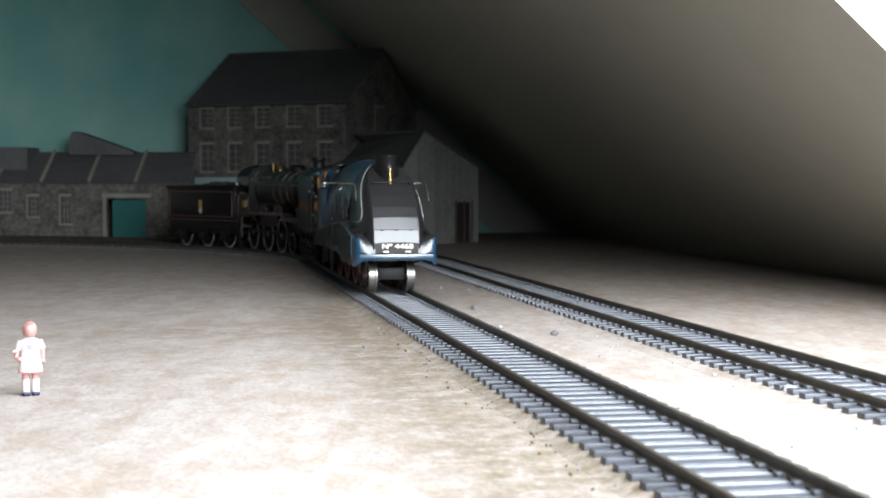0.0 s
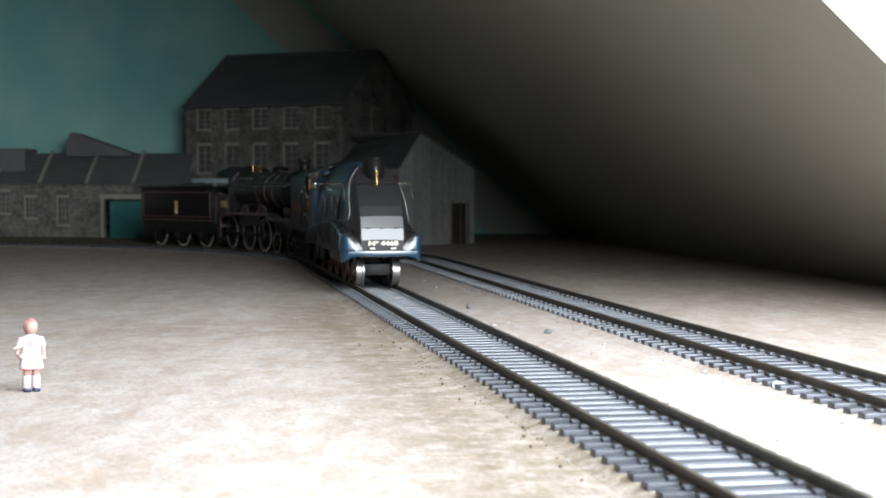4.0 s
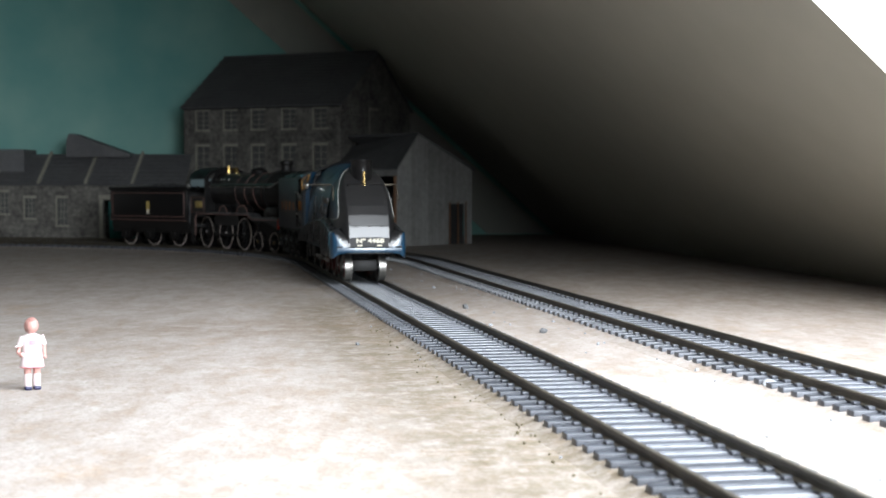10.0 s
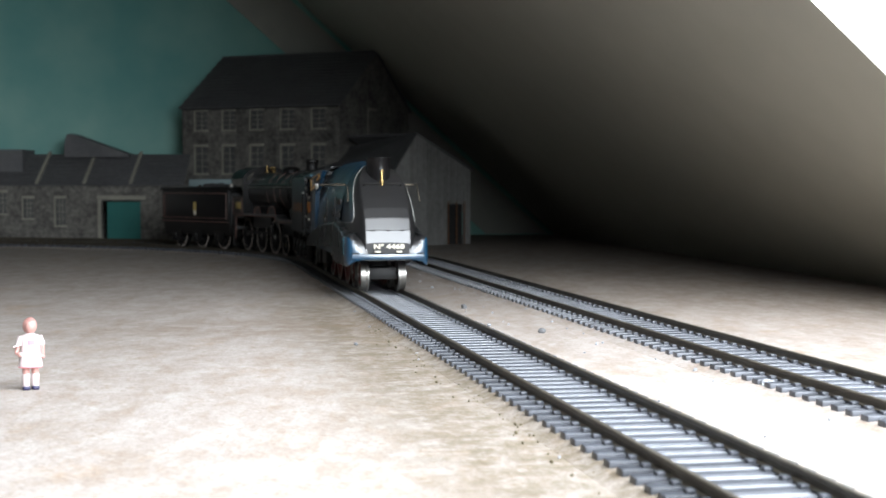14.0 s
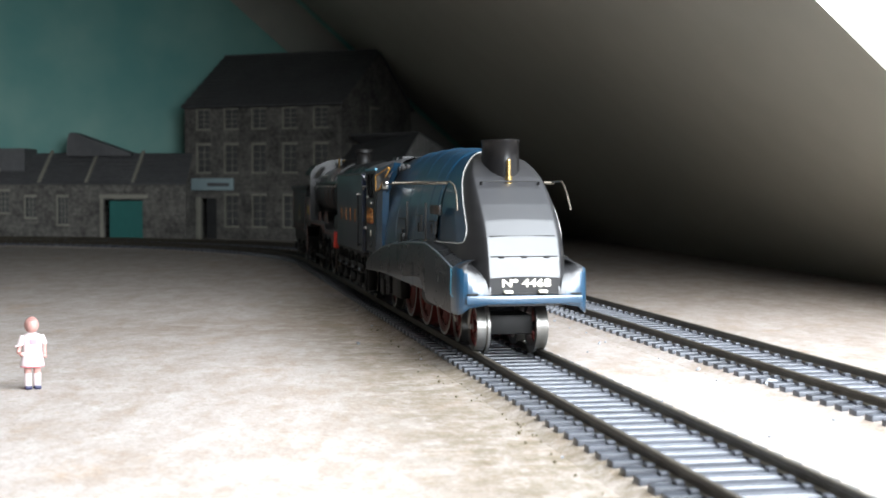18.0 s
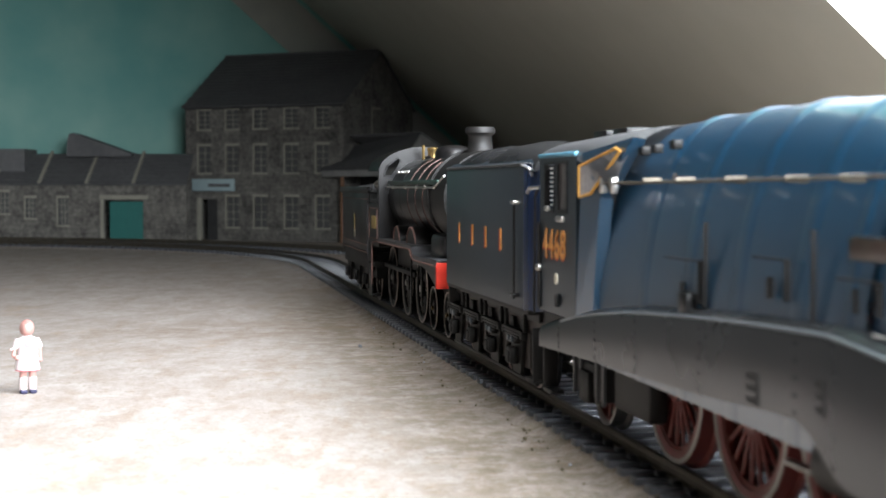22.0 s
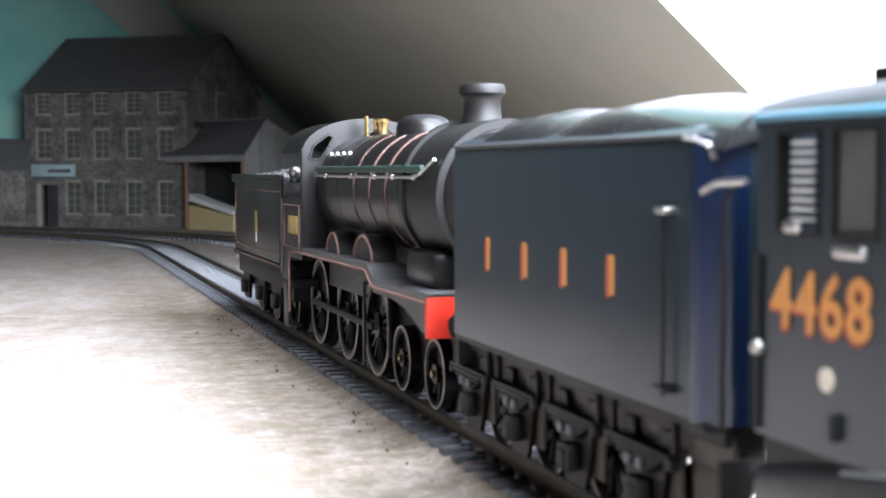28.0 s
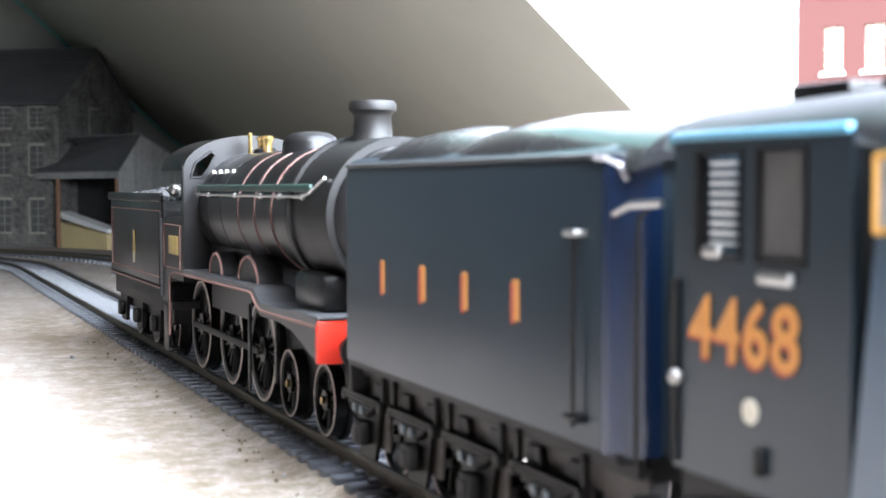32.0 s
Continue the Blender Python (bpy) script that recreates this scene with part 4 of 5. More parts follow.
        part("nameplate_edge", box(B(), min(s * 14.6, s * 15.3), max(s * 14.6, s * 15.3), 36.7, 52.3, 35.0, 37.6, 0.1), SOOT, ob)
    # skirts: running plate over a deep side sheet, cut away over the driving wheels
    backs = (0, 9, 28, 48, 66, 83, 103, 130, 156, 175, 190)
    top = lambda y: float(np.mean([np.interp(86 - y + e, backs, (22.4, 23.0, 26.0, 27.8, 27.6, 27.0, 26.0, 24.2, 21.2, 17.8, 14.4)) for e in (-6, -3, 0, 3, 6)]))
    foot = lambda y: float(np.mean([np.interp(86 - y + e, (0, 8, 44, 50, 62, 70, 94, 190), (10.6, 10.6, 11.2, 12.4, 16.6, 16.8, 15.4, 12.2)) for e in (-3, 0, 3)]))
    for s in (1, -1):
        bm = B()
        ys = [78, 76, 74, 72, 70, 66, 62, 58, 55, 52, 49, 46, 42, 38, 32, 26, 20, 12, 4, -4, -12, -22, -34, -46, -58, -70, -80, -88, -94]
        rings = []
        for y in ys:
            x = 16.9
            t, b = top(y), foot(y)
            rings.append([(s * (x - 0.9), y, b), (s * x, y, b), (s * x, y, t - 1.6), (s * (x - 0.5), y, t - 0.4), (s * (x - 1.6), y, t), (s * 12.5, y, t + 0.6), (s * 12.5, y, t - 0.6), (s * (x - 0.9), y, t - 1.6)])
        loft(bm, rings)
        sheet = part("side_skirt", bm, SKIRT, ob, "glossy dark grey curved side skirt with rivets", smooth=50)
        # bead whose pale colour paints the rim highlight along the skirt
        part("skirt_edge", tube(B(), [(s * 16.55, y, top(y) - 0.9) for y in ys if y > -86], 0.3, 6), EDGE, sheet, "rounded top edge, its highlight painted pale")
        for y in (57, 37, 19.2, -10.8, -37.2, -58, -80):
            bm = B()
            for k in range(5):
                z = foot(y) + 0.8 + k * (top(y) - 3 - foot(y)) / 4
                ball(bm, (s * 16.95, y, z), 0.28, 0.5, 1, 1, 6)
            tagged(part("rivet_strip", bm, SKIRT, sheet), kind="stuff")
        for y, zz in ((31.5, 20.2), (7.4, 18.6)):
            bm = B()
            for z in (zz - 1.4, zz, zz + 1.4):
                box(bm, min(s * 16.8, s * 17.02), max(s * 16.8, s * 17.02), y - 2.0, y + 0.6, z - 0.4, z + 0.4, 0)
            box(bm, min(s * 16.8, s * 17.02), max(s * 16.8, s * 17.02), y + 0.6, y + 1.4, zz - 2, zz + 2, 0)
            part("step_slot", bm, DARK, sheet, "dark footstep slot")
        part("lubricator_box", box(B(), s * 14.6 - 1.6, s * 14.6 + 1.6, -21, -17.5, 24.5, 28.2, 0.3), BLACK, ob, "small black lubricator box")
        # the front corner: an upright wall rolling back on top, black where the nose flares into it
        knots = ((17.0, 77.6, 0), (17.02, 79.5, 0), (16.95, 81.5, 8), (16.7, 83.2, 20), (16.2, 84.6, 38), (15.5, 85.5, 58), (14.4, 86.1, 74), (13.2, 86.4, 84), (11.8, 86.6, 90), (10.4, 86.65, 90), (8.6, 86.7, 90))
        rows = []
        for k in range(61):
            f = k / 60 * (len(knots) - 1)
            x, y, turn = (float(np.interp(f, range(len(knots)), [q[c] for q in knots])) for c in range(3))
            nx, ny = math.cos(radians(turn)), math.sin(radians(turn))
            rim = float(np.interp(x, (8.6, 12, 15, 17.1), (20.6, 21.4, 22.2, 22.9)))
            low = float(np.interp(x, (9, 14, 15.6, 16.6, 17.1), (13.4, 12.6, 11.4, 10.8, 10.6)))
            lean = float(np.interp(x, (12, 16.5), (1.6, 0.2)))
            steps = ((0.5, low), (0.05, low + 0.4), (0, low + 1.6), (0, 16.0), (lean * 0.12, 17.2), (lean * 0.3, 18.4), (lean * 0.55, 19.6), (lean, rim - 0.9), (lean + 0.4, rim - 0.3), (lean + 1.1, rim + 0.1), (lean + 2.2, rim + 0.6), (lean + 4.0, rim + 1.2), (lean + 6.5, rim + 1.9))
            rows.append([(s * (x - q * nx), y - q * ny, z) for q, z in steps])
        for name, mat, label, top_side in (("front_fairing", BLUE, "bright blue rounded front corner", False), ("fairing_top", NOSE, "black flare running from the nose onto the corner", True)):
            bm = loft(B(), rows, closed=False, caps=False)
            gone = [q for q in bm.faces if ((lambda c: c.z > 16.0 + (abs(c.x) - 10.0) * 1.1 and c.y > 79.5)(q.calc_center_median())) != top_side]
            bmesh.ops.delete(bm, geom=gone, context="FACES")
            corner = part(name, bm, mat, ob, label, smooth=70)
        part("corner_line", tube(B(), [(s * 17.0, 77.7, 22.2), (s * 17.1, 77.7, 15.6), (s * 17.1, 80.6, 15.2)], 0.13, 6), SKYBLUE, corner, "thin pale blue line")
    part("buffer_beam", box(B(), -14.9, 14.9, 84.6, 87.0, 13.5, 15.7, 0.45), BLUE, ob, "rounded blue buffer beam")
    part("beam_edge", box(B(), -14.6, 14.6, 84.4, 86.6, 15.72, 16.25, 0.1), SOOT, ob, "dark gap over the buffer beam")
    # bogie and frames
    bm = B()
    box(bm, -5.6, 5.6, 34, 72, 4.5, 9.5, 0.4), box(bm, -4, 4, -86, 60, 5, 15, 0.4)
    rod(bm, (-6.0, 70.5, 6.4), (6.0, 70.5, 6.4), 1.0)
    part("frames", bm, SOOT, ob, "black frames and bogie between the wheels")
    for s in (1, -1):
        bm = B()
        rod(bm, (s * 13.2, 26, 12.6), (s * 13.2, 48, 13.2), 3.6, seg=16)
        part("cylinder", bm, SOOT, ob)
        bm = B()
        box(bm, min(s * 11.4, s * 12.2), max(s * 11.4, s * 12.2), -43, 19, -0.8, 0.8, 0.3)
        rodo = part("coupling_rod", bm, TYRE, ob, "steel coupling rod")
        RODS.append((rodo, (0, 0, 12.6), 12.6, 5.5, 0 if s > 0 else math.pi / 2))
        phase = 0 if s > 0 else math.pi / 2
        bm = B()
        prism(bm, [(-1.9, -1.5), (0, -2.1), (1.9, -1.4), (28.6, -0.8), (30, -1.1), (31, 0), (30, 1.1), (28.6, 0.8), (1.9, 1.4), (0, 2.1), (-1.9, 1.5)], "x", s * 12.5, s * 13.3)
        rod(bm, (s * 12.3, 0, 0), (s * 14.0, 0, 0), 1.1, seg=12)
        CONRODS.append((part("connecting_rod", bm, TYRE, ob, "pale steel connecting rod"), (0, -12, 12.6), 5.5, 30.0, phase))
        bm = box(B(), min(s * 12.3, s * 14.2), max(s * 12.3, s * 14.2), -2.2, 2.2, -2.2, 2.2, 0.4)
        CROSSHEADS.append((part("crosshead", bm, TYRE, ob, "steel crosshead on the slide bars"), (0, -12, 12.6), 5.5, 30.0, phase))
        for z in (9.8, 15.0):
            part("slide_bar", box(B(), min(s * 12.6, s * 13.8), max(s * 12.6, s * 13.8), 9, 27, z, z + 0.6, 0.15), TYRE, ob)
        truck = part("trailing_truck", box(B(), min(s * 9.5, s * 12.5), max(s * 9.5, s * 12.5), -84, -66, 5.5, 11.5, 0.4), SOOT, ob)
        part("axle_box", box(B(), min(s * 12.0, s * 13.5), max(s * 12.0, s * 13.5), -79, -73, 4.5, 10, 0.3), SOOT, truck)
        for y in (-84, -80, -70, -66):
            part("spring_hanger", box(B(), min(s * 12.4, s * 13.0), max(s * 12.4, s * 13.0), y - 0.5, y + 0.5, 5, 14, 0.1), GREY, truck)
        part("ash_pan", box(B(), min(s * 9.0, s * 12.2), max(s * 9.0, s * 12.2), -62, -44, 5.5, 14, 0.5), SOOT, ob, "dark ash pan side")
        step = part("step", box(B(), min(s * 13.5, s * 16.2), max(s * 13.5, s * 16.2), -93.5, -88, 4, 4.8, 0.1), SOOT, ob)
        part("step_hanger", box(B(), min(s * 13.5, s * 16.2), max(s * 13.5, s * 16.2), -93.5, -92.8, 4.8, 14, 0.1), SOOT, step)
    # cab
    for s in (1, -1):
        bm = B()
        m = Matrix.Translation((s * 16.4, 0, 0))
        for a, b in ((-69.5, -74.8), (-81.6, -83.4), (-90.6, -94)):
            box(bm, -0.4, 0.4, b, a, 19.5, 48.0, 0, m)
        for a, b in ((-74.8, -81.6), (-83.4, -90.6)):
            box(bm, -0.4, 0.4, b, a, 19.5, 38.2, 0, m), box(bm, -0.4, 0.4, b, a, 47.2, 48.0, 0, m)
        bmesh.ops.remove_doubles(bm, verts=bm.verts, dist=0.01)
        side = part("cab_side", bm, TENDER_BLUE, ob, "dark blue cab side with two window openings", smooth=None)
        for a, b in ((-74.8, -81.6), (-83.4, -90.6)):
            bm = B()
            for y0, y1, z0, z1 in ((b, a, 38.0, 38.5), (b, a, 46.8, 47.2), (b, b + 0.5, 38.4, 47), (a - 0.5, a, 38.4, 47)):
                box(bm, -0.55, 0.55, y0, y1, z0, z1, 0, m)
            part("window_frame", bm, BLACK, side)
        bm = box(B(), -0.1, 0.1, -81.3, -75.1, 38.4, 46.9, 0, m)
        part("window_pane", bm, GLASSY, side, "grey reflecting cab window pane")
        num = Matrix.Rotation(s * math.pi / 2, 4, "Z") @ Matrix.Rotation(math.pi / 2, 4, "X")
        for k, digit in enumerate("4468"):
            y = -83.6 + s * (k - 1.5) * 4.0
            text_mesh("cab_number", digit, 7.4, LETTER_RED, ob, Matrix.Translation(Vector((s * 16.9, y, 29.5)) / 1e3) @ num, "gold numeral shaded in red", 0.05, 0.14)
            text_mesh("cab_number_face", digit, 7.4, GOLD, ob, Matrix.Translation(Vector((s * 16.98, y + s * 0.35, 29.8)) / 1e3) @ num, "", 0.05, 0.10)
        part("works_plate", rod(B(), (s * 16.5, -82.0, 26.0), (s * 17.0, -82.0, 26.0), 1.05, seg=18), CREAM, ob, "small round pale works plate")
        bm = B()
        quad = [(s * 17.1, -66.6, 40.9), (s * 16.7, -61.0, 41.6), (s * 14.5, -52.2, 48.4), (s * 14.8, -53.6, 48.9), (s * 17.1, -66.6, 46.2)]
        tube(bm, quad + [quad[0]], 0.27, 6)
        frame_part = part("cab_front_window", bm, ORANGE, ob, "orange-beaded slanting cab window")
        bm = B()
        loft(bm, [[Vector(p) for p in quad], [Vector(p) - Vector((s * 0.3, 0, 0)) for p in quad]])
        part("pane", bm, PALE_PANE, frame_part)
        bm = B()
        outer = [(s * 16.75, -70, 17), (s * 16.75, -66, 48.4), (s * 13.2, -49.5, 50.6), (s * 15.9, -58.5, 41), (s * 15.6, -64, 17)]
        loft(bm, [outer, [(x - s * 2.2, y, z - 0.4) for x, y, z in outer]])
        part("cab_front", bm, BLUE, ob, "blue slanting cab front", smooth=None)
        part("cab_handrail", tube(B(), [(s * 17.0, -93.4, 20), (s * 17.2, -93.4, 36)], 0.35), SOOT, ob)
        part("injector_handle", box(B(), min(s * 16.7, s * 17.6), max(s * 16.7, s * 17.6), -80.8, -80.0, 21.0, 23.4, 0.3), SOOT, ob, "small dark injector handle")
        part("handrail_foot", ball(B(), (s * 17.2, -93.0, 27.5), 0.75), BRIGHT, ob)
        part("window_slide", box(B(), min(s * 16.9, s * 17.6), max(s * 16.9, s * 17.6), -80.5, -76, 36.4, 37.5, 0.3), BRIGHT, ob, "bright catch under the cab window")
        part("window_slide", box(B(), min(s * 16.9, s * 17.6), max(s * 16.9, s * 17.6), -88.5, -86, 38.2, 39.2, 0.3), BRIGHT, ob)
        part("gutter", box(B(), min(s * 15.9, s * 17.2), max(s * 15.9, s * 17.0), -95, -70, 48.0, 48.8, 0.3), SKYBLUE, ob, "pale blue roof gutter")
        for y in (-52.0, -57.5):
            part("handrail_stanchion", box(B(), s * 15.6 - 0.6, s * 15.6 + 0.6, y - 0.8, y + 0.8, 41.6, 44.2, 0.3), BRIGHT, ob)
    bm = B()
    loft(bm, [arch(15.3, 40, 52.9, -52, 2.4), arch(16.3, 45, 52.9, -58, 2.3), arch(16.7, 47.4, 52.6, -70, 2.1), arch(16.7, 47.4, 52.0, -96, 2.1)], closed=False, caps=False)
    bmesh.ops.solidify(bm, geom=bm.faces[:], thickness=0.6)
    part("cab_roof", bm, GREY, ob, "dark grey curved cab roof", smooth=60)
    for x, y in ((5, -74), (5, -86), (-5, -74), (-5, -86)):
        part("roof_vent", box(B(), x - 2.6, x + 2.6, y - 4, y + 4, 51.0, 53.0, 0.3), BLACK, ob, "raised black roof ventilator")
    bm = B()
    box(bm, -15.8, 15.8, -72, -70, 16, 48, 0), box(bm, -15.8, 15.8, -94, -70, 16, 19, 0)
    part("backhead", bm, SOOT, ob, "dark cab interior with the boiler backhead")
    for s in (1, -1):
        bm = B()
        for k in range(9):
            box(bm, min(s * 15.5, s * 16.0), max(s * 15.5, s * 16.0), -89.6, -86.0, 39.2 + k * 0.84, 39.5 + k * 0.84, 0)
        part("cab_louvre", bm, WHITE, ob, "bright slatted fitting inside the cab window")
    # the front end stands NOSE_IN closer to the driving wheels
    fixed = [w for w, _, _ in WHEELS] + [r[0] for r in RODS + CONRODS + CROSSHEADS]
    for p in ob.children_recursive:
        if p in fixed or p.parent in fixed or p.name.split(".")[0] == "axle":
            continue
        if p.location.y > 0.018:
            p.location.y -= NOSE_IN / 1e3
            continue
        for v in p.data.vertices:
            v.co.y -= NOSE_IN / 1e3 * max(0.0, min(1.0, (v.co.y * 1e3 - 18) / 24))
    return ob


def front_tender():
    """The corridor tender: front at y = 44, rear at y = -43."""
    ob = thing("streamlined_tender", "dark blue eight-wheeled corridor tender with gold lettering", "tender", "tenders")
    for y in (24, 3, -18, -39):
        axle(ob, y, 7.2, 10, SOOT, SOOT)
    prof = lambda w, y: [(-w, y, 18.2), (-w, y, 46.2), (-w + 0.5, y, 47.6), (-w + 1.8, y, 48.2), (-w + 4, y, 48.6), (-6, y, 49.4), (0, y, 49.7), (6, y, 49.4), (w - 4, y, 48.6), (w - 1.8, y, 48.2), (w - 0.5, y, 47.6), (w, y, 46.2), (w, y, 18.2)]
    bm = B()
    loft(bm, [prof(16.5, y) for y in (-41, 39.5)] + [prof(16.0, 42.0), prof(14.6, 43.6), prof(12.6, 44.2)])
    part("tank", bm, TENDER_BLUE, ob, "dark slate-blue tender body", smooth=50)
    for s in (1, -1):
        bm = B()
        arc = [(16.56 - 4.2 * (1 - math.cos(a * math.pi / 14)), 40.2 + 4.2 * math.sin(a * math.pi / 14)) for a in range(8)]
        loft(bm, [[(s * x, y, z) for x, y in arc] + [(s * (x - 0.5), y - 0.5, z) for x, y in arc[::-1]] for z in (18.0, 46.0, 47.2)])
        # the corner's sky reflection is put into this brighter blue
        part("front_corner", bm, CORNER_SKY_BLUE, ob, "rounded front corner with its sky reflection painted blue", smooth=50)
    bm = B()
    for s in (1, -1):
        loft(bm, [[(s * 16.2, y, 45.6), (s * 15.0, y, 48.4 + b), (s * 11.5, y, 50.6 + b), (s * 5, y, 51.8 + b), (s * 4, y, 49)] for y, b in ((-41, -1.2), (-34, -0.9), (-28, 0.3), (-18, 0.7), (-8, 0.2), (-3, -0.6), (4, 0.2), (14, 0.8), (26, 0.5), (36, -0.3), (46, -0.6))])
    part("top_fairing", bm, SKIRT, ob, "dark curved fairing over the coal space", smooth=60)
    for s in (1, -1):
        for y0, y1, rise in ((-12, 30, 1.9), (-37, -12, 1.2)):
            arc = [(y0 + (y1 - y0) * k / 20, 49.9 + rise * math.sin(math.pi * k / 20)) for k in range(21)]
            part("arched_plate", prism(B(), [(y0, 48)] + arc + [(y1, 48)], "x", s * 7.6, s * 8.4), SKIRT, ob, "dark arched plate along the coal space")
    bm = B()
    for k in range(90):
        x, y = random.uniform(-7, 7), random.uniform(-20, 34)
        bmesh.ops.create_icosphere(bm, subdivisions=1, radius=random.uniform(0.8, 1.7), matrix=Matrix.LocRotScale((x, y, 49.6 + random.uniform(0, 0.9)), Euler((random.random() * 3, random.random() * 3, 0)), (1, random.uniform(0.6, 1), 0.8)))
    tagged(part("coal", bm, COAL, ob, "heap of black coal", smooth=None), kind="stuff")
    for s in (1, -1):
        # four upright company initials, kept as plain gold and red shapes
        for y, wd in ((24.3, 2.4), (8.7, 3.4), (-5.5, 3.2), (-20.2, 3.4)):
            bm = B()
            y = y if s < 0 else -y
            x = s * 16.62
            box(bm, x - 0.06, x + 0.06, y - wd * 0.24, y + wd * 0.24, 29.3, 33.9, 0.0)
            part("lettering_shape", bm, GOLD, ob, "gold upright lettering shape")
            bm = B()
            box(bm, x - 0.09, x + 0.09, y - wd * 0.38, y - wd * 0.14, 28.9, 33.5, 0.0)
            part("lettering_shade", bm, LETTER_RED, ob)
        hy = 35.6
        part("handrail", tube(B(), [(s * 17.4, hy, 20), (s * 17.4, hy, 39.5)], 0.26), BLACK, ob, "upright black handrail")
        for z in (20.8, 39.5):
            part("handrail_knob", box(B(), min(s * 16.4, s * 17.9), max(s * 16.4, s * 17.9), hy - 1.6, hy + 1.2, z - 0.35, z + 0.35, 0.2), BRIGHT if z > 30 else BLACK, ob)
        part("front_handrail", tube(B(), [(s * 15.6, 45.2, 18), (s * 15.6, 45.6, 41), (s * 15.2, 47.6, 42.8)], 0.25), SOOT, ob)
        part("front_bracket", tube(B(), [(s * 16.2, 42, 41.5), (s * 16.8, 46, 42.4), (s * 15.8, 50, 42.6)], 0.4), BRIGHT, ob, "bright steel bracket")
        part("edge_beading", tube(B(), [(s * 16.4, -40.8, 47.2), (s * 16.35, 40, 47.2), (s * 15.4, 43, 47)], 0.35, 6), GREY, ob)
        # frames: plate with lightening gaps, springs, hangers and axle boxes
        bm = B()
        box(bm, min(s * 13.2, s * 14.0), max(s * 13.2, s * 14.0), -41, 43, 15.6, 18.2, 0.1)
        box(bm, min(s * 13.2, s * 16.3), max(s * 13.2, s * 16.3), -41, 43, 17.3, 18.3, 0.15)
        for y in (24, 3, -18, -39):
            prism(bm, [(y - 6.4, 15), (y - 4.2, 6.0), (y - 3.2, 3.4), (y + 3.2, 3.4), (y + 4.2, 6.0), (y + 6.4, 15), (y + 3.4, 15), (y + 2.2, 10.5), (y - 2.2, 10.5), (y - 3.4, 15)], "x", s * 13.2, s * 13.9)
        box(bm, min(s * 13.2, s * 13.9), max(s * 13.2, s * 13.9), -44, 40, 2.6, 3.3, 0.1)
        fr = part("frame", bm, SOOT, ob, "black outside frame")
        for y0, y1, z0, z1 in ((-41, -32, 5, 12.6), (-25.5, -11, 5, 12.6), (-4.5, 10, 5, 12.6), (16.5, 31, 5, 12.6), (34, 43, 5, 12.6), (-41, 43, 12.6, 16.6)):
            part("inner_plate", box(B(), min(s * 12.4, s * 12.9), max(s * 12.4, s * 12.9), y0, y1, z0, z1, 0.1), FRAME_BROWN, ob, "dusty brown-grey frame plate behind the springs")
        # white bead added to paint the highlight on the top front corner
        part("worn_corner", tube(B(), [(s * 16.5, 38.5, 47.0), (s * 16.4, 40.6, 46.9), (s * 15.9, 42.6, 46.2), (s * 15.6, 43.4, 44.8)], 0.32, 8), CORNER_GLINT, ob, "white highlight painted along the top front corner")
        for y in (24, 3, -18, -39):
            bm = B()
            box(bm, min(s * 13.9, s * 15.8), max(s * 13.9, s * 15.8), y - 1.9, y + 1.9, 5.4, 9.0, 0.4)
            box(bm, min(s * 15.6, s * 16.2), max(s * 15.6, s * 16.2), y - 1.2, y + 1.2, 5.8, 8.2, 0.3)
            part("axle_box", bm, SOOT, fr)
            for e in (-1.6, 1.6):
                part("box_cover", box(B(), min(s * 15.2, s * 15.7), max(s * 15.2, s * 15.7), y + e - 0.55, y + e + 0.55, 10.2, 11.4, 0.15), EDGE, fr)
            bm = B()
            for k in range(5):
                w = 8.4 - k * 1.4
                box(bm, min(s * 13.9, s * 15.2), max(s * 13.9, s * 15.2), y - w, y + w, 12.4 - k * 0.65, 12.95 - k * 0.65, 0.08)
            part("leaf_spring", bm, SOOT, fr)
            bm = B()
            for e in (-8.2, 8.2):
                box(bm, min(s * 13.8, s * 14.6), max(s * 13.8, s * 14.6), y + e - 0.5, y + e + 0.5, 12, 16.4, 0.1)
                box(bm, min(s * 13.8, s * 15.2), max(s * 13.8, s * 15.2), y + e - 0.8, y + e + 0.8, 11.2, 12.6, 0.2)
            part("spring_hanger", bm, SOOT, fr)
        bm = B()
        box(bm, min(s * 12.5, s * 16.0), max(s * 12.5, s * 16.0), 40, 46, 4, 4.8, 0.1), box(bm, min(s * 12.5, s * 16.0), max(s * 12.5, s * 16.0), 45.2, 45.9, 4, 15, 0.1)
        part("step", bm, SOOT, ob)
    bm = B()
    box(bm, -12.8, 12.8, -41, 43, 15.2, 18, 0.2), box(bm, -1.2, 1.2, -52, -42, 6.5, 8.5, 0.3), box(bm, -1.2, 1.2, 43, 52, 6.5, 8.5, 0.3)
    part("underframe", bm, SOOT, ob)
    part("buffer_beam", box(B(), -15.8, 15.8, -42.6, -41.0, 13, 18.8, 0.3), SOOT, ob)
    for s in (1, -1):
        bm = B()
        rod(bm, (s * 11, -42, 15.4), (s * 11, -48, 15.4), 1.2, 0.9, 10), rod(bm, (s * 11, -48, 15.4), (s * 11, -48.8, 15.4), 2.6, seg=14)
        part("buffer", bm, SOOT, ob)
    part("corridor_connection", box(B(), -5, 5, -46, -41, 18, 46, 0.6), SOOT, ob)
    return ob


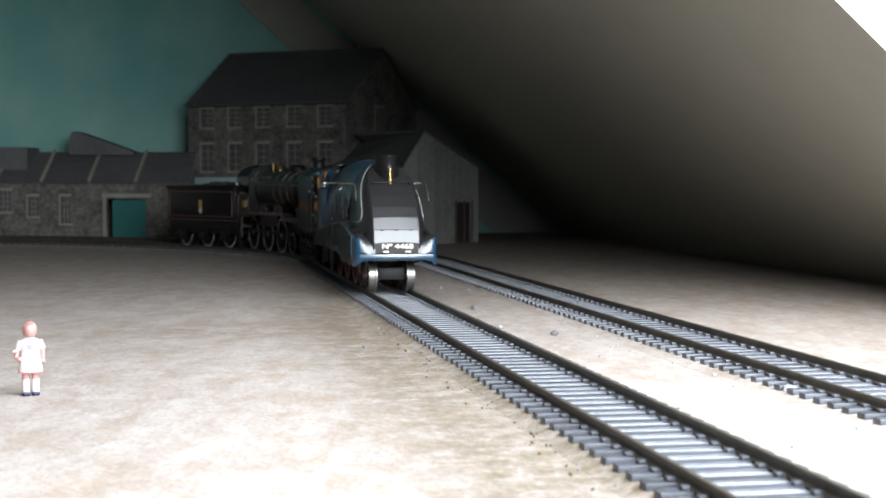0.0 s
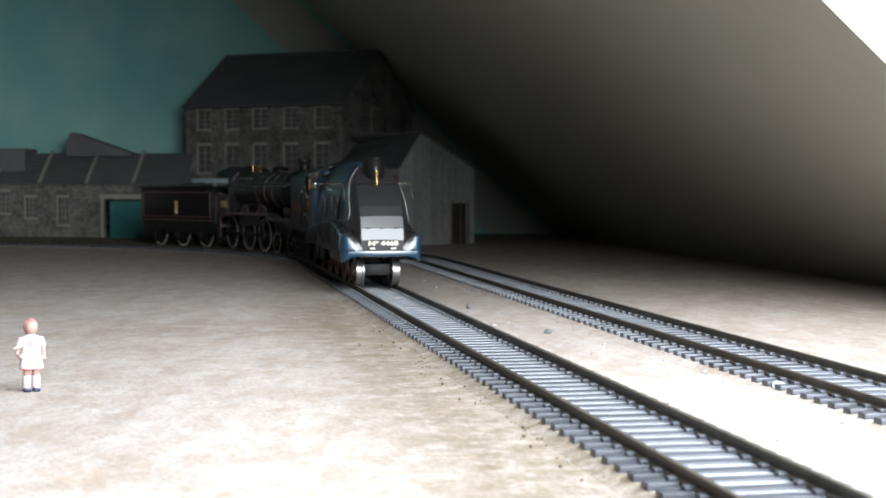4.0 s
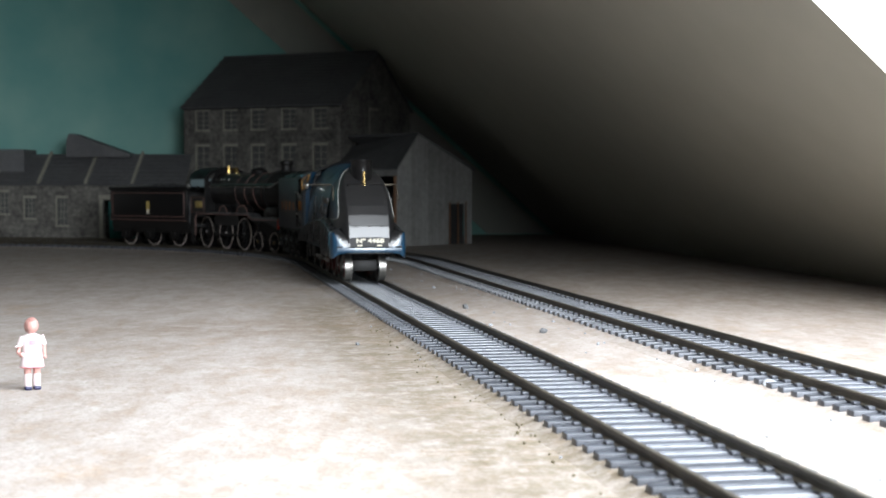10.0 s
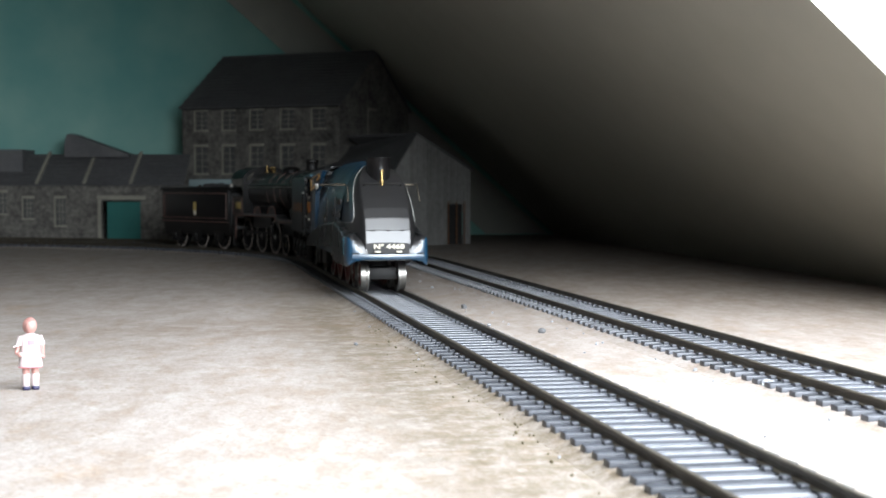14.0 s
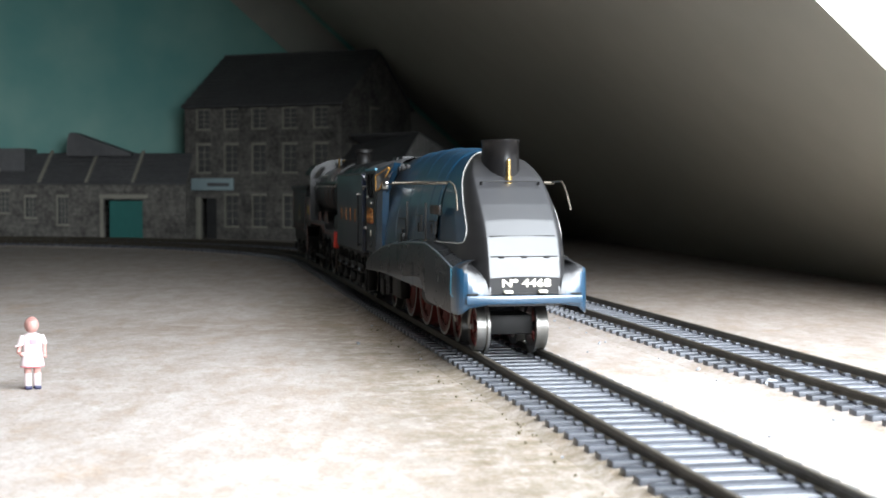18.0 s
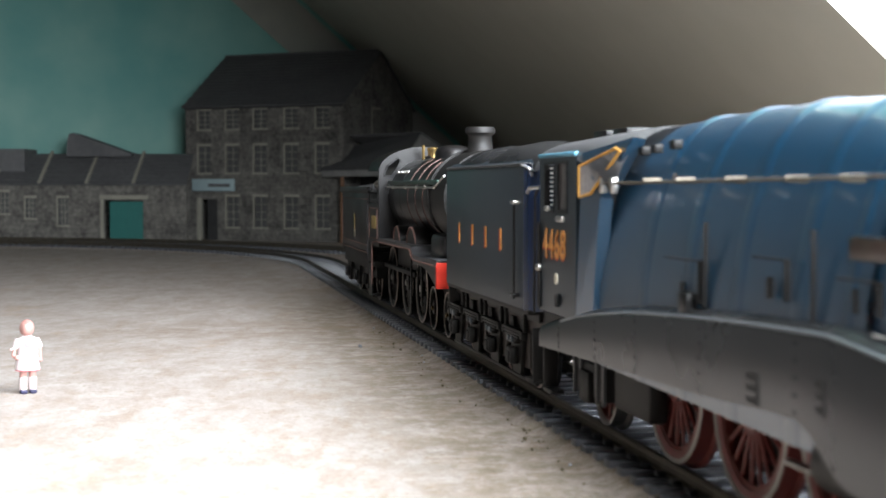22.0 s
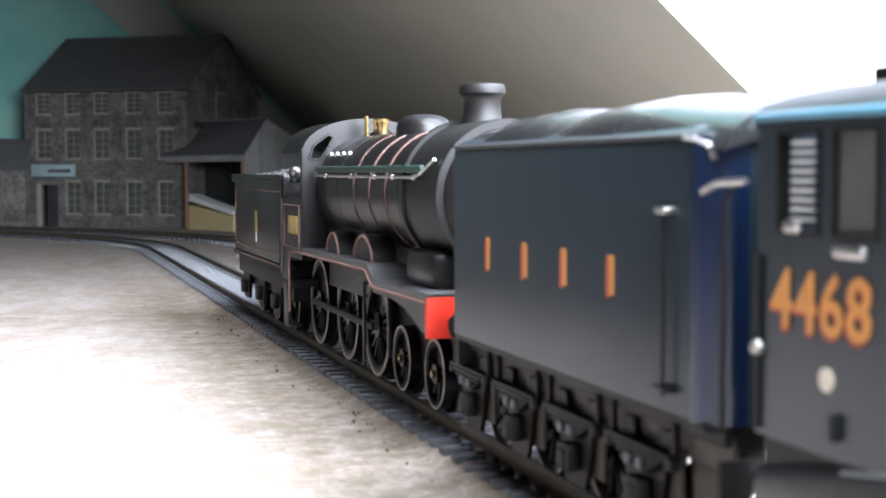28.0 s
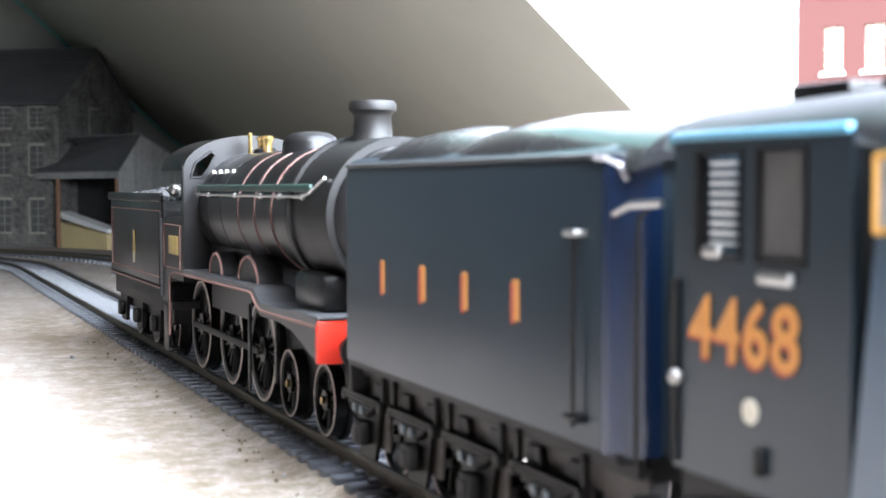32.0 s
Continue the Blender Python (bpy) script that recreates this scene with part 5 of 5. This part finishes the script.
def second_engine():
    """The black six-coupled engine: front beam at y = 68, cab rear at y = -66."""
    ob = thing("black_locomotive", "black lined model steam locomotive with a red buffer beam", "locomotive", "engines")
    for y in (49.5, 26.4):
        axle(ob, y, 6.5, 10, BLACK, BRASS)
    for y in (6, -21.5, -53):
        axle(ob, y, 10.8, 18, BLACK)
    ring = lambda r, y, zc: [(r * math.cos(a * math.tau / 40), y, zc + r * math.sin(a * math.tau / 40)) for a in range(40)]
    zc, R = 39.2, 12.6
    bm = B()
    loft(bm, [ring(R + 0.7, 64, zc), ring(R + 0.9, 63, zc), ring(R + 0.9, 42, zc)])
    part("smokebox", bm, SOOT, ob, "matt black smokebox", smooth=40)
    bm = B()
    loft(bm, [ring(R, 42.5, zc), ring(R, 0, zc), ring(R + 0.2, -2, zc), ring(R + 0.2, -40, zc)])
    part("boiler", bm, BLACK, ob, "glossy black boiler with thin red bands", smooth=40)
    bm = B()
    loft(bm, [ring(R + 1.6, 43.5, zc), ring(R + 1.6, 41.2, zc)])
    part("smokebox_ring", bm, SOOT, ob, smooth=40)
    for y in (38, 26, 13, -1, -16, -30):
        bm = B()
        loft(bm, [ring(R + 0.28, y, zc), ring(R + 0.28, y - 0.9, zc)])
        band = part("boiler_band", bm, BLACK, ob, smooth=40)
        for e in (0.35, -1.25):
            part("band_line", loft(B(), [ring(R + 0.16, y + e, zc), ring(R + 0.16, y + e - 0.3, zc)]), LINING, band, smooth=40)
    bm = B()
    loft(bm, [[(x * w, y, z) for x, z in ((-1, 16), (-1, 36), (1, 36), (1, 16))] for y, w in ((-2, 9.5), (-40, 9.5))])
    part("firebox", bm, BLACK, ob)
    bm = B()
    ball(bm, (0, 64, zc), 12, 1, 0.22, 1, 24)
    rod(bm, (-9, 66.5, zc), (9, 66.5, zc), 0.35), rod(bm, (0, 66, zc), (0, 68, zc), 1.2)
    part("smokebox_door", bm, BLACK, ob)
    # chimney, dome, valves
    def turned(name, y, rows, mat, label=""):
        bm = B()
        loft(bm, [[(r * math.cos(a * math.tau / 24), y + r * math.sin(a * math.tau / 24), z) for a in range(24)] for r, z in rows])
        return part(name, bm, mat, ob, label, smooth=50)
    turned("chimney", 49, ((6.2, 49.5), (4.6, 51.4), (3.6, 52.8), (3.3, 56.6), (3.7, 57.3), (4.25, 57.7), (4.3, 58.7), (3.9, 59.4), (3.0, 59.4), (2.7, 54)), SOOT, "black flared chimney with a rolled lip")
    turned("dome", 10, ((6.5, 49.0), (5.8, 50.8), (5.7, 53.0), (5.1, 54.3), (3.6, 55.1), (1.5, 55.4)), BLACK, "smooth black steam dome")
    turned("valve_base", -26.5, ((2.6, 49.5), (2.6, 52.6), (2.0, 53)), BLACK)
    for y in (-24.5, -28.5):
        turned("safety_valve", y, ((1.15, 52), (1.15, 54.6), (1.5, 54.9), (1.5, 55.5), (0.8, 55.8)), BRASS, "brass safety valve")
    part("whistle", rod(B(), (2, -32.5, 50), (2, -32.5, 56.6), 0.5, seg=8), BRASS, ob, "slim brass whistle")
    for s in (1, -1):
        for k in range(4):
            part("washout_plug", ball(B(), (s * 9.9, -16 - k * 6.5, zc + 8.2), 0.7), BRIGHT, ob)
        bm = B()
        tube(bm, [(s * 13.6, -38, 42.4), (s * 13.6, 50, 42.4), (s * 13.9, 56, 43.0), (s * 12.6, 61, 45.6)], 0.3)
        rail = part("handrail", bm, BRIGHT, ob, "thin handrail along the boiler")
        for y in (-24, 1, 22, 36, 51):
            part("handrail_knob", ball(B(), (s * 13.6, y, 42.4), 0.6), BRIGHT, rail)
        part("ejector_pipe", box(B(), s * 13.2 - 0.4, s * 13.2 + 0.4, -37, 55, 43.2, 44.6, 0.3), DARKGREEN, ob, "dark green pipe cover over the handrail")
        # running plate: low at the front, a step, then raised past the cab
        bm = B()
        poly = [(68, 21.4), (68, 22.5), (33, 22.5), (31, 22.7), (28.5, 23.8), (26.2, 25.0), (24.5, 25.2), (-50, 24.9), (-56, 24.0), (-58, 21.0), (-56.8, 21.0), (-55, 23.0), (-50, 23.7), (23.5, 24.0), (25.4, 23.7), (27.6, 22.4), (30.4, 21.4), (33, 21.2)]
        prism(bm, poly, "x", s * 8.5, s * 16.2)
        rp = part("running_plate", bm, GREY, ob, "dark running plate with a step")
        part("valance_lining", tube(B(), [(s * 16.25, 67.5, 21.3), (s * 16.25, 33, 21.1), (s * 16.25, 30.2, 21.3), (s * 16.25, 27.4, 22.4), (s * 16.25, 25.2, 23.7), (s * 16.25, 23.4, 24.0), (s * 16.25, -50, 23.6), (s * 16.25, -55, 22.9), (s * 16.25, -56.8, 20.8), (s * 16.25, -57, 8)], 0.28, 6), LINING, rp, "thin red-grey lined edge")
        prismed = B()
        prism(prismed, [(67, 21.2), (33, 21.1), (30, 21.3), (27.2, 22.4), (25.2, 23.5), (24, 23.5), (24, 22.4), (26.6, 21.6), (30, 20.0), (44, 20.0), (52, 19.2), (58, 17.8), (63, 16.4), (67, 15.6)], "x", s * 15.2, s * 15.9)
        part("valance", prismed, BLACK, ob)
        for y, hw, up in ((11, 9.0, 6.2), (-18, 7.0, 5.6)):
            bm = B()
            loft(bm, [[(s * x, y + hw * math.cos(math.pi * k / 14), 24.4 + up * math.sin(math.pi * k / 14)) for k in range(15)] for x in (8.5, 13.4)])
            sp = part("splasher", bm, BLACK, ob, "black wheel splasher edged in red")
            part("splasher_lining", tube(B(), [(s * 13.45, y + (hw - 0.9) * math.cos(math.pi * k / 10), 24.8 + (up - 0.9) * math.sin(math.pi * k / 10)) for k in range(11)], 0.3, 6), LINING, sp)
        # cab side, with its cut-out and window
        m = Matrix.Translation((s * 15.8, 0, 0))
        bm = B()
        prism(bm, [(-40, 22), (-40, 49), (-42, 49.2), (-42.2, 37), (-61, 36.8), (-66, 36.2), (-66, 16), (-57.5, 16), (-57, 22)], "x", -0.4, 0.4, m)
        part("cab_side", bm, BLACK, ob, "black cab side below an open window", smooth=None)
        part("cab_side_lining", tube(B(), [(s * 16.3, -43.5, 24.6), (s * 16.3, -43.5, 35), (s * 16.3, -63.5, 35), (s * 16.3, -63.5, 24.6), (s * 16.3, -43.5, 24.6)], 0.16, 5), LINING, ob)
        part("number_panel", box(B(), min(s * 16.2, s * 16.45), max(s * 16.2, s * 16.45), -57, -46, 28.0, 32.4, 0.05), BRASS_PAINT, ob, "small gold number panel, unreadable")
        part("cab_handrail", tube(B(), [(s * 16.6, -65.6, 17), (s * 16.6, -65.6, 36.5)], 0.25), GREY, ob)
        bm = B()
        box(bm, min(s * 12.5, s * 16.0), max(s * 12.5, s * 16.0), -66, -60, 3.5, 4.3, 0.1), box(bm, min(s * 15.2, s * 16.0), max(s * 15.2, s * 16.0), -66, -60, 4.3, 15, 0.1)
        part("cab_step", bm, BLACK, ob)
        bm = B()
        rod(bm, (s * 11, 68, 17.8), (s * 11, 73, 17.8), 1.5, 1.1, 12), rod(bm, (s * 11, 73, 17.8), (s * 11, 73.9, 17.8), 2.9, seg=18)
        part("buffer", bm, SOOT, ob, "round steel buffer")
        bm = B()
        box(bm, min(s * 11.2, s * 12.0), max(s * 11.2, s * 12.0), -55, 8, -0.8, 0.8, 0.3)
        RODS.append((part("coupling_rod", bm, SOOT, ob, "blackened coupling rod"), (0, 0, 10.8), 10.8, 4.4, 0.5 if s > 0 else 2.07))
        bm = B()
        part("slide_bracket", box(bm, min(s * 13.6, s * 14.2), max(s * 13.6, s * 14.2), 13.6, 14.8, 3.5, 21, 0.2), BLACK, ob)
        part("step_hanger", box(B(), min(s * 14.2, s * 14.9), max(s * 14.2, s * 14.9), 36.4, 37.6, 8, 21, 0.2), BLACK, ob)
    part("buffer_beam", box(B(), -16.2, 16.2, 66.8, 68.2, 15.2, 22.4, 0.35), RED, ob, "bright red buffer beam")
    part("front_plate", box(B(), -16.2, 16.2, 52, 68.3, 22.4, 23.0, 0.2), GREY, ob)
    bm = B()
    loft(bm, [arch(16.2, 48.0, 56.2, y, 2.0) for y in (-40.2, -50, -67)], closed=False, caps=False)
    bmesh.ops.solidify(bm, geom=bm.faces[:], thickness=0.6)
    part("cab_roof", bm, BLACK, ob, "black curved cab roof", smooth=60)
    bm = B()
    outline = [(16.1, 23), (16.1, 48)] + [(x, z) for x, _, z in arch(16.1, 48, 56.3, 0, 2.0)[1:-1]] + [(-16.1, 48), (-16.1, 23)]
    holes = [[(q * x, z) for x, z in ((14.4, 46.4), (13.4, 49.6), (9.6, 52.4), (8.6, 51.6), (10.2, 48.6), (11.8, 46.4))] for q in (1, -1)]
    loops = []
    for poly in [outline] + holes:
        vs = [bm.verts.new((x, -40.6, z)) for x, z in poly]
        loops += [bm.edges.new((a, b)) for a, b in zip(vs, vs[1:] + vs[:1])]
    bmesh.ops.triangle_fill(bm, use_beauty=True, use_dissolve=False, edges=loops)
    thick = bmesh.ops.extrude_face_region(bm, geom=bm.faces[:])["geom"]
    bmesh.ops.translate(bm, vec=(0, 0.9, 0), verts=[v for v in thick if isinstance(v, bmesh.types.BMVert)])
    front = part("cab_front", bm, BLACK, ob, "black cab front plate with two spectacle windows", smooth=None)
    for poly in holes:
        part("spectacle_frame", tube(B(), [(x, -39.6, z) for x, z in poly + poly[:1]], 0.3, 6), BLACK, front)
    part("cab_back_shade", box(B(), -15.2, 15.2, -66.6, -66.0, 22, 38, 0.1), SOOT, ob, "dark rear of the cab")
    bm = B()
    box(bm, -7, 7, -60, 62, 6, 21, 0.2), box(bm, -5.5, 5.5, 20, 60, 4, 9, 0.3), box(bm, -9, 9, 44, 64, 20, 30, 0.5)
    box(bm, -15.4, 15.4, -66, -58, 14, 16, 0.1), box(bm, -15.2, 15.2, -65, -41, 22, 24, 0.1)
    part("frames", bm, SOOT, ob, "black frames between the wheels")
    for s in (1, -1):
        part("steam_chest", box(B(), min(s * 7, s * 13.4), max(s * 7, s * 13.4), 44, 62, 22.8, 29.5, 1.6), BLACK, ob)
    return ob


def second_tender():
    """The black tender: front at y = 43, rear at y = -43."""
    ob = thing("black_tender", "black lined six-wheeled model tender with a small crest", "tender", "tenders")
    for y in (27, 0, -27):
        axle(ob, y, 8.0, 12, BLACK, SOOT)
    bm = B()
    box(bm, -15.2, 15.2, -43, 42, 18.6, 40.5, 0.5)
    part("tank", bm, BLACK, ob, "black tender body", smooth=50)
    bm = B()
    for y0, y1, x0, x1 in ((-43.5, 42.5, 14.8, 16.0), (-43.5, 42.5, -16.0, -14.8), (-44, -42.8, -16, 16)):
        box(bm, x0, x1, y0, y1, 40.2, 42.6, 0.4)
    part("coping", bm, BLACK, ob, "flared coping round the tender top")
    bm = B()
    for k in range(120):
        x, y = random.uniform(-12, 12), random.uniform(-24, 30)
        h = 3.0 * math.exp(-(x / 9) ** 2) * math.exp(-((y - 4) / 20) ** 2)
        bmesh.ops.create_icosphere(bm, subdivisions=1, radius=random.uniform(0.9, 2.2), matrix=Matrix.LocRotScale((x, y, 41 + h), Euler((random.random() * 3, random.random() * 3, 0)), (1, random.uniform(0.6, 1), 0.8)))
    tagged(part("coal", bm, COAL, ob, "heap of black coal", smooth=None), kind="stuff")
    part("lamp", ball(B(), (11.5, 40, 43.2), 1.7), BRIGHT, ob, "small bright lamp on the tender front")
    for s in (1, -1):
        x = s * 15.3
        part("panel_lining", tube(B(), [(x, -40, 21), (x, -40, 38), (x, 39, 38), (x, 39, 21), (x, -40, 21)], 0.2, 5), LINING, ob)
        crest = part("crest", box(B(), min(x, x + s * 0.1), max(x, x + s * 0.1), -1.8, 1.8, 26, 32.0, 0), BRASS_PAINT, ob, "small gold and cream crest")
        part("crest_tail", box(B(), min(x, x + s * 0.12), max(x, x + s * 0.12), -1.4, 1.4, 23, 26, 0), CREAM, crest)
        bm = B()
        box(bm, min(s * 13, s * 14), max(s * 13, s * 14), -42, 42, 12, 18.6, 0.1)
        for y in (27, 0, -27):
            prism(bm, [(y - 6, 12), (y - 4, 4.5), (y + 4, 4.5), (y + 6, 12)], "x", s * 13, s * 14)
            box(bm, min(s * 14, s * 15.6), max(s * 14, s * 15.6), y - 2, y + 2, 6, 10, 0.4)
        box(bm, min(s * 12, s * 15.6), max(s * 12, s * 15.6), -43, 43, 17.6, 18.8, 0.2)
        part("frame", bm, SOOT, ob)
        part("frame_lining", tube(B(), [(s * 15.65, -42, 18.4), (s * 15.65, 42, 18.4)], 0.22, 5), LINING, ob)
        part("handrail", tube(B(), [(s * 15.9, 42.5, 19), (s * 15.9, 42.5, 38)], 0.25), SOOT, ob)
    part("underframe", box(B(), -12.5, 12.5, -43, 43, 9, 18.6, 0.2), SOOT, ob)
    return ob


RODS = []
CONRODS, CROSSHEADS = [], []      # the part, its driving axle, crank, rod length, turn
DARKGREEN = material("dark_green_paint", (0.02, 0.05, 0.04), 0.4, 0, (0.015, 0.03, 0.025), 500, 0.5)
GLASSY = material("cab_glass", (0.11, 0.105, 0.10), 0.08, 0, (0.06, 0.06, 0.065), 400, 0.5)
PALE_PANE = material("pale_cab_glass", (0.30, 0.29, 0.29), 0.25, 0, (0.12, 0.12, 0.13), 900, 0.8)
SKYBLUE = material("gutter_blue", (0.10, 0.30, 0.42), 0.3, 0, (0.08, 0.24, 0.35), 400, 0.4)
BRASS_PAINT = material("gold_panel_paint", (0.45, 0.33, 0.10), 0.5, 0, (0.3, 0.22, 0.08), 900, 0.6)

# distance of the front beam along the track, time by time
RUN = ((0.0, -567), (1.5, -567), (2.0, -568), (2.5, -570), (3.0, -573), (3.5, -578), (4.5, -611), (5.5, -635), (6.0, -636), (7.0, -636), (8.0, -635),
       (9.0, -632), (9.6, -630), (10.0, -627), (10.5, -619), (11.0, -611), (11.5, -609), (12.0, -607), (12.5, -605), (13.0, -600), (13.5, -588),
       (14.0, -567), (14.5, -544), (15.5, -491), (16.5, -437), (17.0, -405), (17.5, -376), (18.0, -346), (18.5, -315), (19.0, -282), (19.5, -250),
       (20.0, -213.5), (20.5, -190), (21.0, -164), (21.5, -132), (22.0, -103), (22.5, -75), (23.0, -47), (23.5, -18), (24.0, 10), (24.4, 34),
       (24.7, 42.5), (25.0, 45.5), (25.5, 48), (27.5, 48), (32.0, 48))
VEHICLES = ((front_engine(), 86.0, 45.0), (front_tender(), 234.0, 21.0), (second_engine(), 360.0, 38.0), (second_tender(), 474.0, 27.0))


def run_at(t):
    for (a, p), (b, q) in zip(RUN, RUN[1:]):
        if t <= b:
            return p + (q - p) * (t - a) / (b - a)
    return RUN[-1][1]


def vehicle_pose(s, pivot):
    a, b = on_track(s + pivot).translation, on_track(s - pivot).translation
    way = a - b
    return Matrix.Translation((a + b) / 2) @ Matrix.Rotation(math.atan2(-way.x, way.y), 4, "Z")


def motions():
    coarse = sorted({t for t, _ in RUN} | {k / 4 for k in range(128)})
    fine = [0.0] + [1.0 + k * 0.1 for k in range(245)] + [32.0]
    for ob, back, pivot in VEHICLES:
        walk(ob, [(t, vehicle_pose(run_at(t) - back, pivot)) for t in coarse])
    for ob, (x, y, z), r in WHEELS:
        walk(ob, [(t, Matrix.Translation(Vector((x, y, z)) / 1e3) @ Matrix.Rotation(-(run_at(t) - run_at(0)) / r, 4, "X")) for t in fine])
    for ob, (x, y, z), r, crank, turn in RODS:
        rows = []
        for t in fine:
            a = -(run_at(t) - run_at(0)) / r + turn
            rows.append((t, Matrix.Translation(Vector((x, y + crank * math.cos(a), z + crank * math.sin(a))) / 1e3)))
        walk(ob, rows)
    for ob, (x, y, z), crank, length, turn in CONRODS + CROSSHEADS:
        slides = ob.name.startswith("crosshead")
        rows = []
        for t in fine:
            a = -(run_at(t) - run_at(0)) / z + turn
            up, on = crank * math.sin(a), crank * math.cos(a)
            reach = math.sqrt(length ** 2 - up ** 2)
            at = Vector((x, y + on + reach, z)) if slides else Vector((x, y + on, z + up))
            rows.append((t, Matrix.Translation(at / 1e3) @ (Matrix() if slides else Matrix.Rotation(-math.asin(up / length), 4, "X"))))
        walk(ob, rows)


motions()
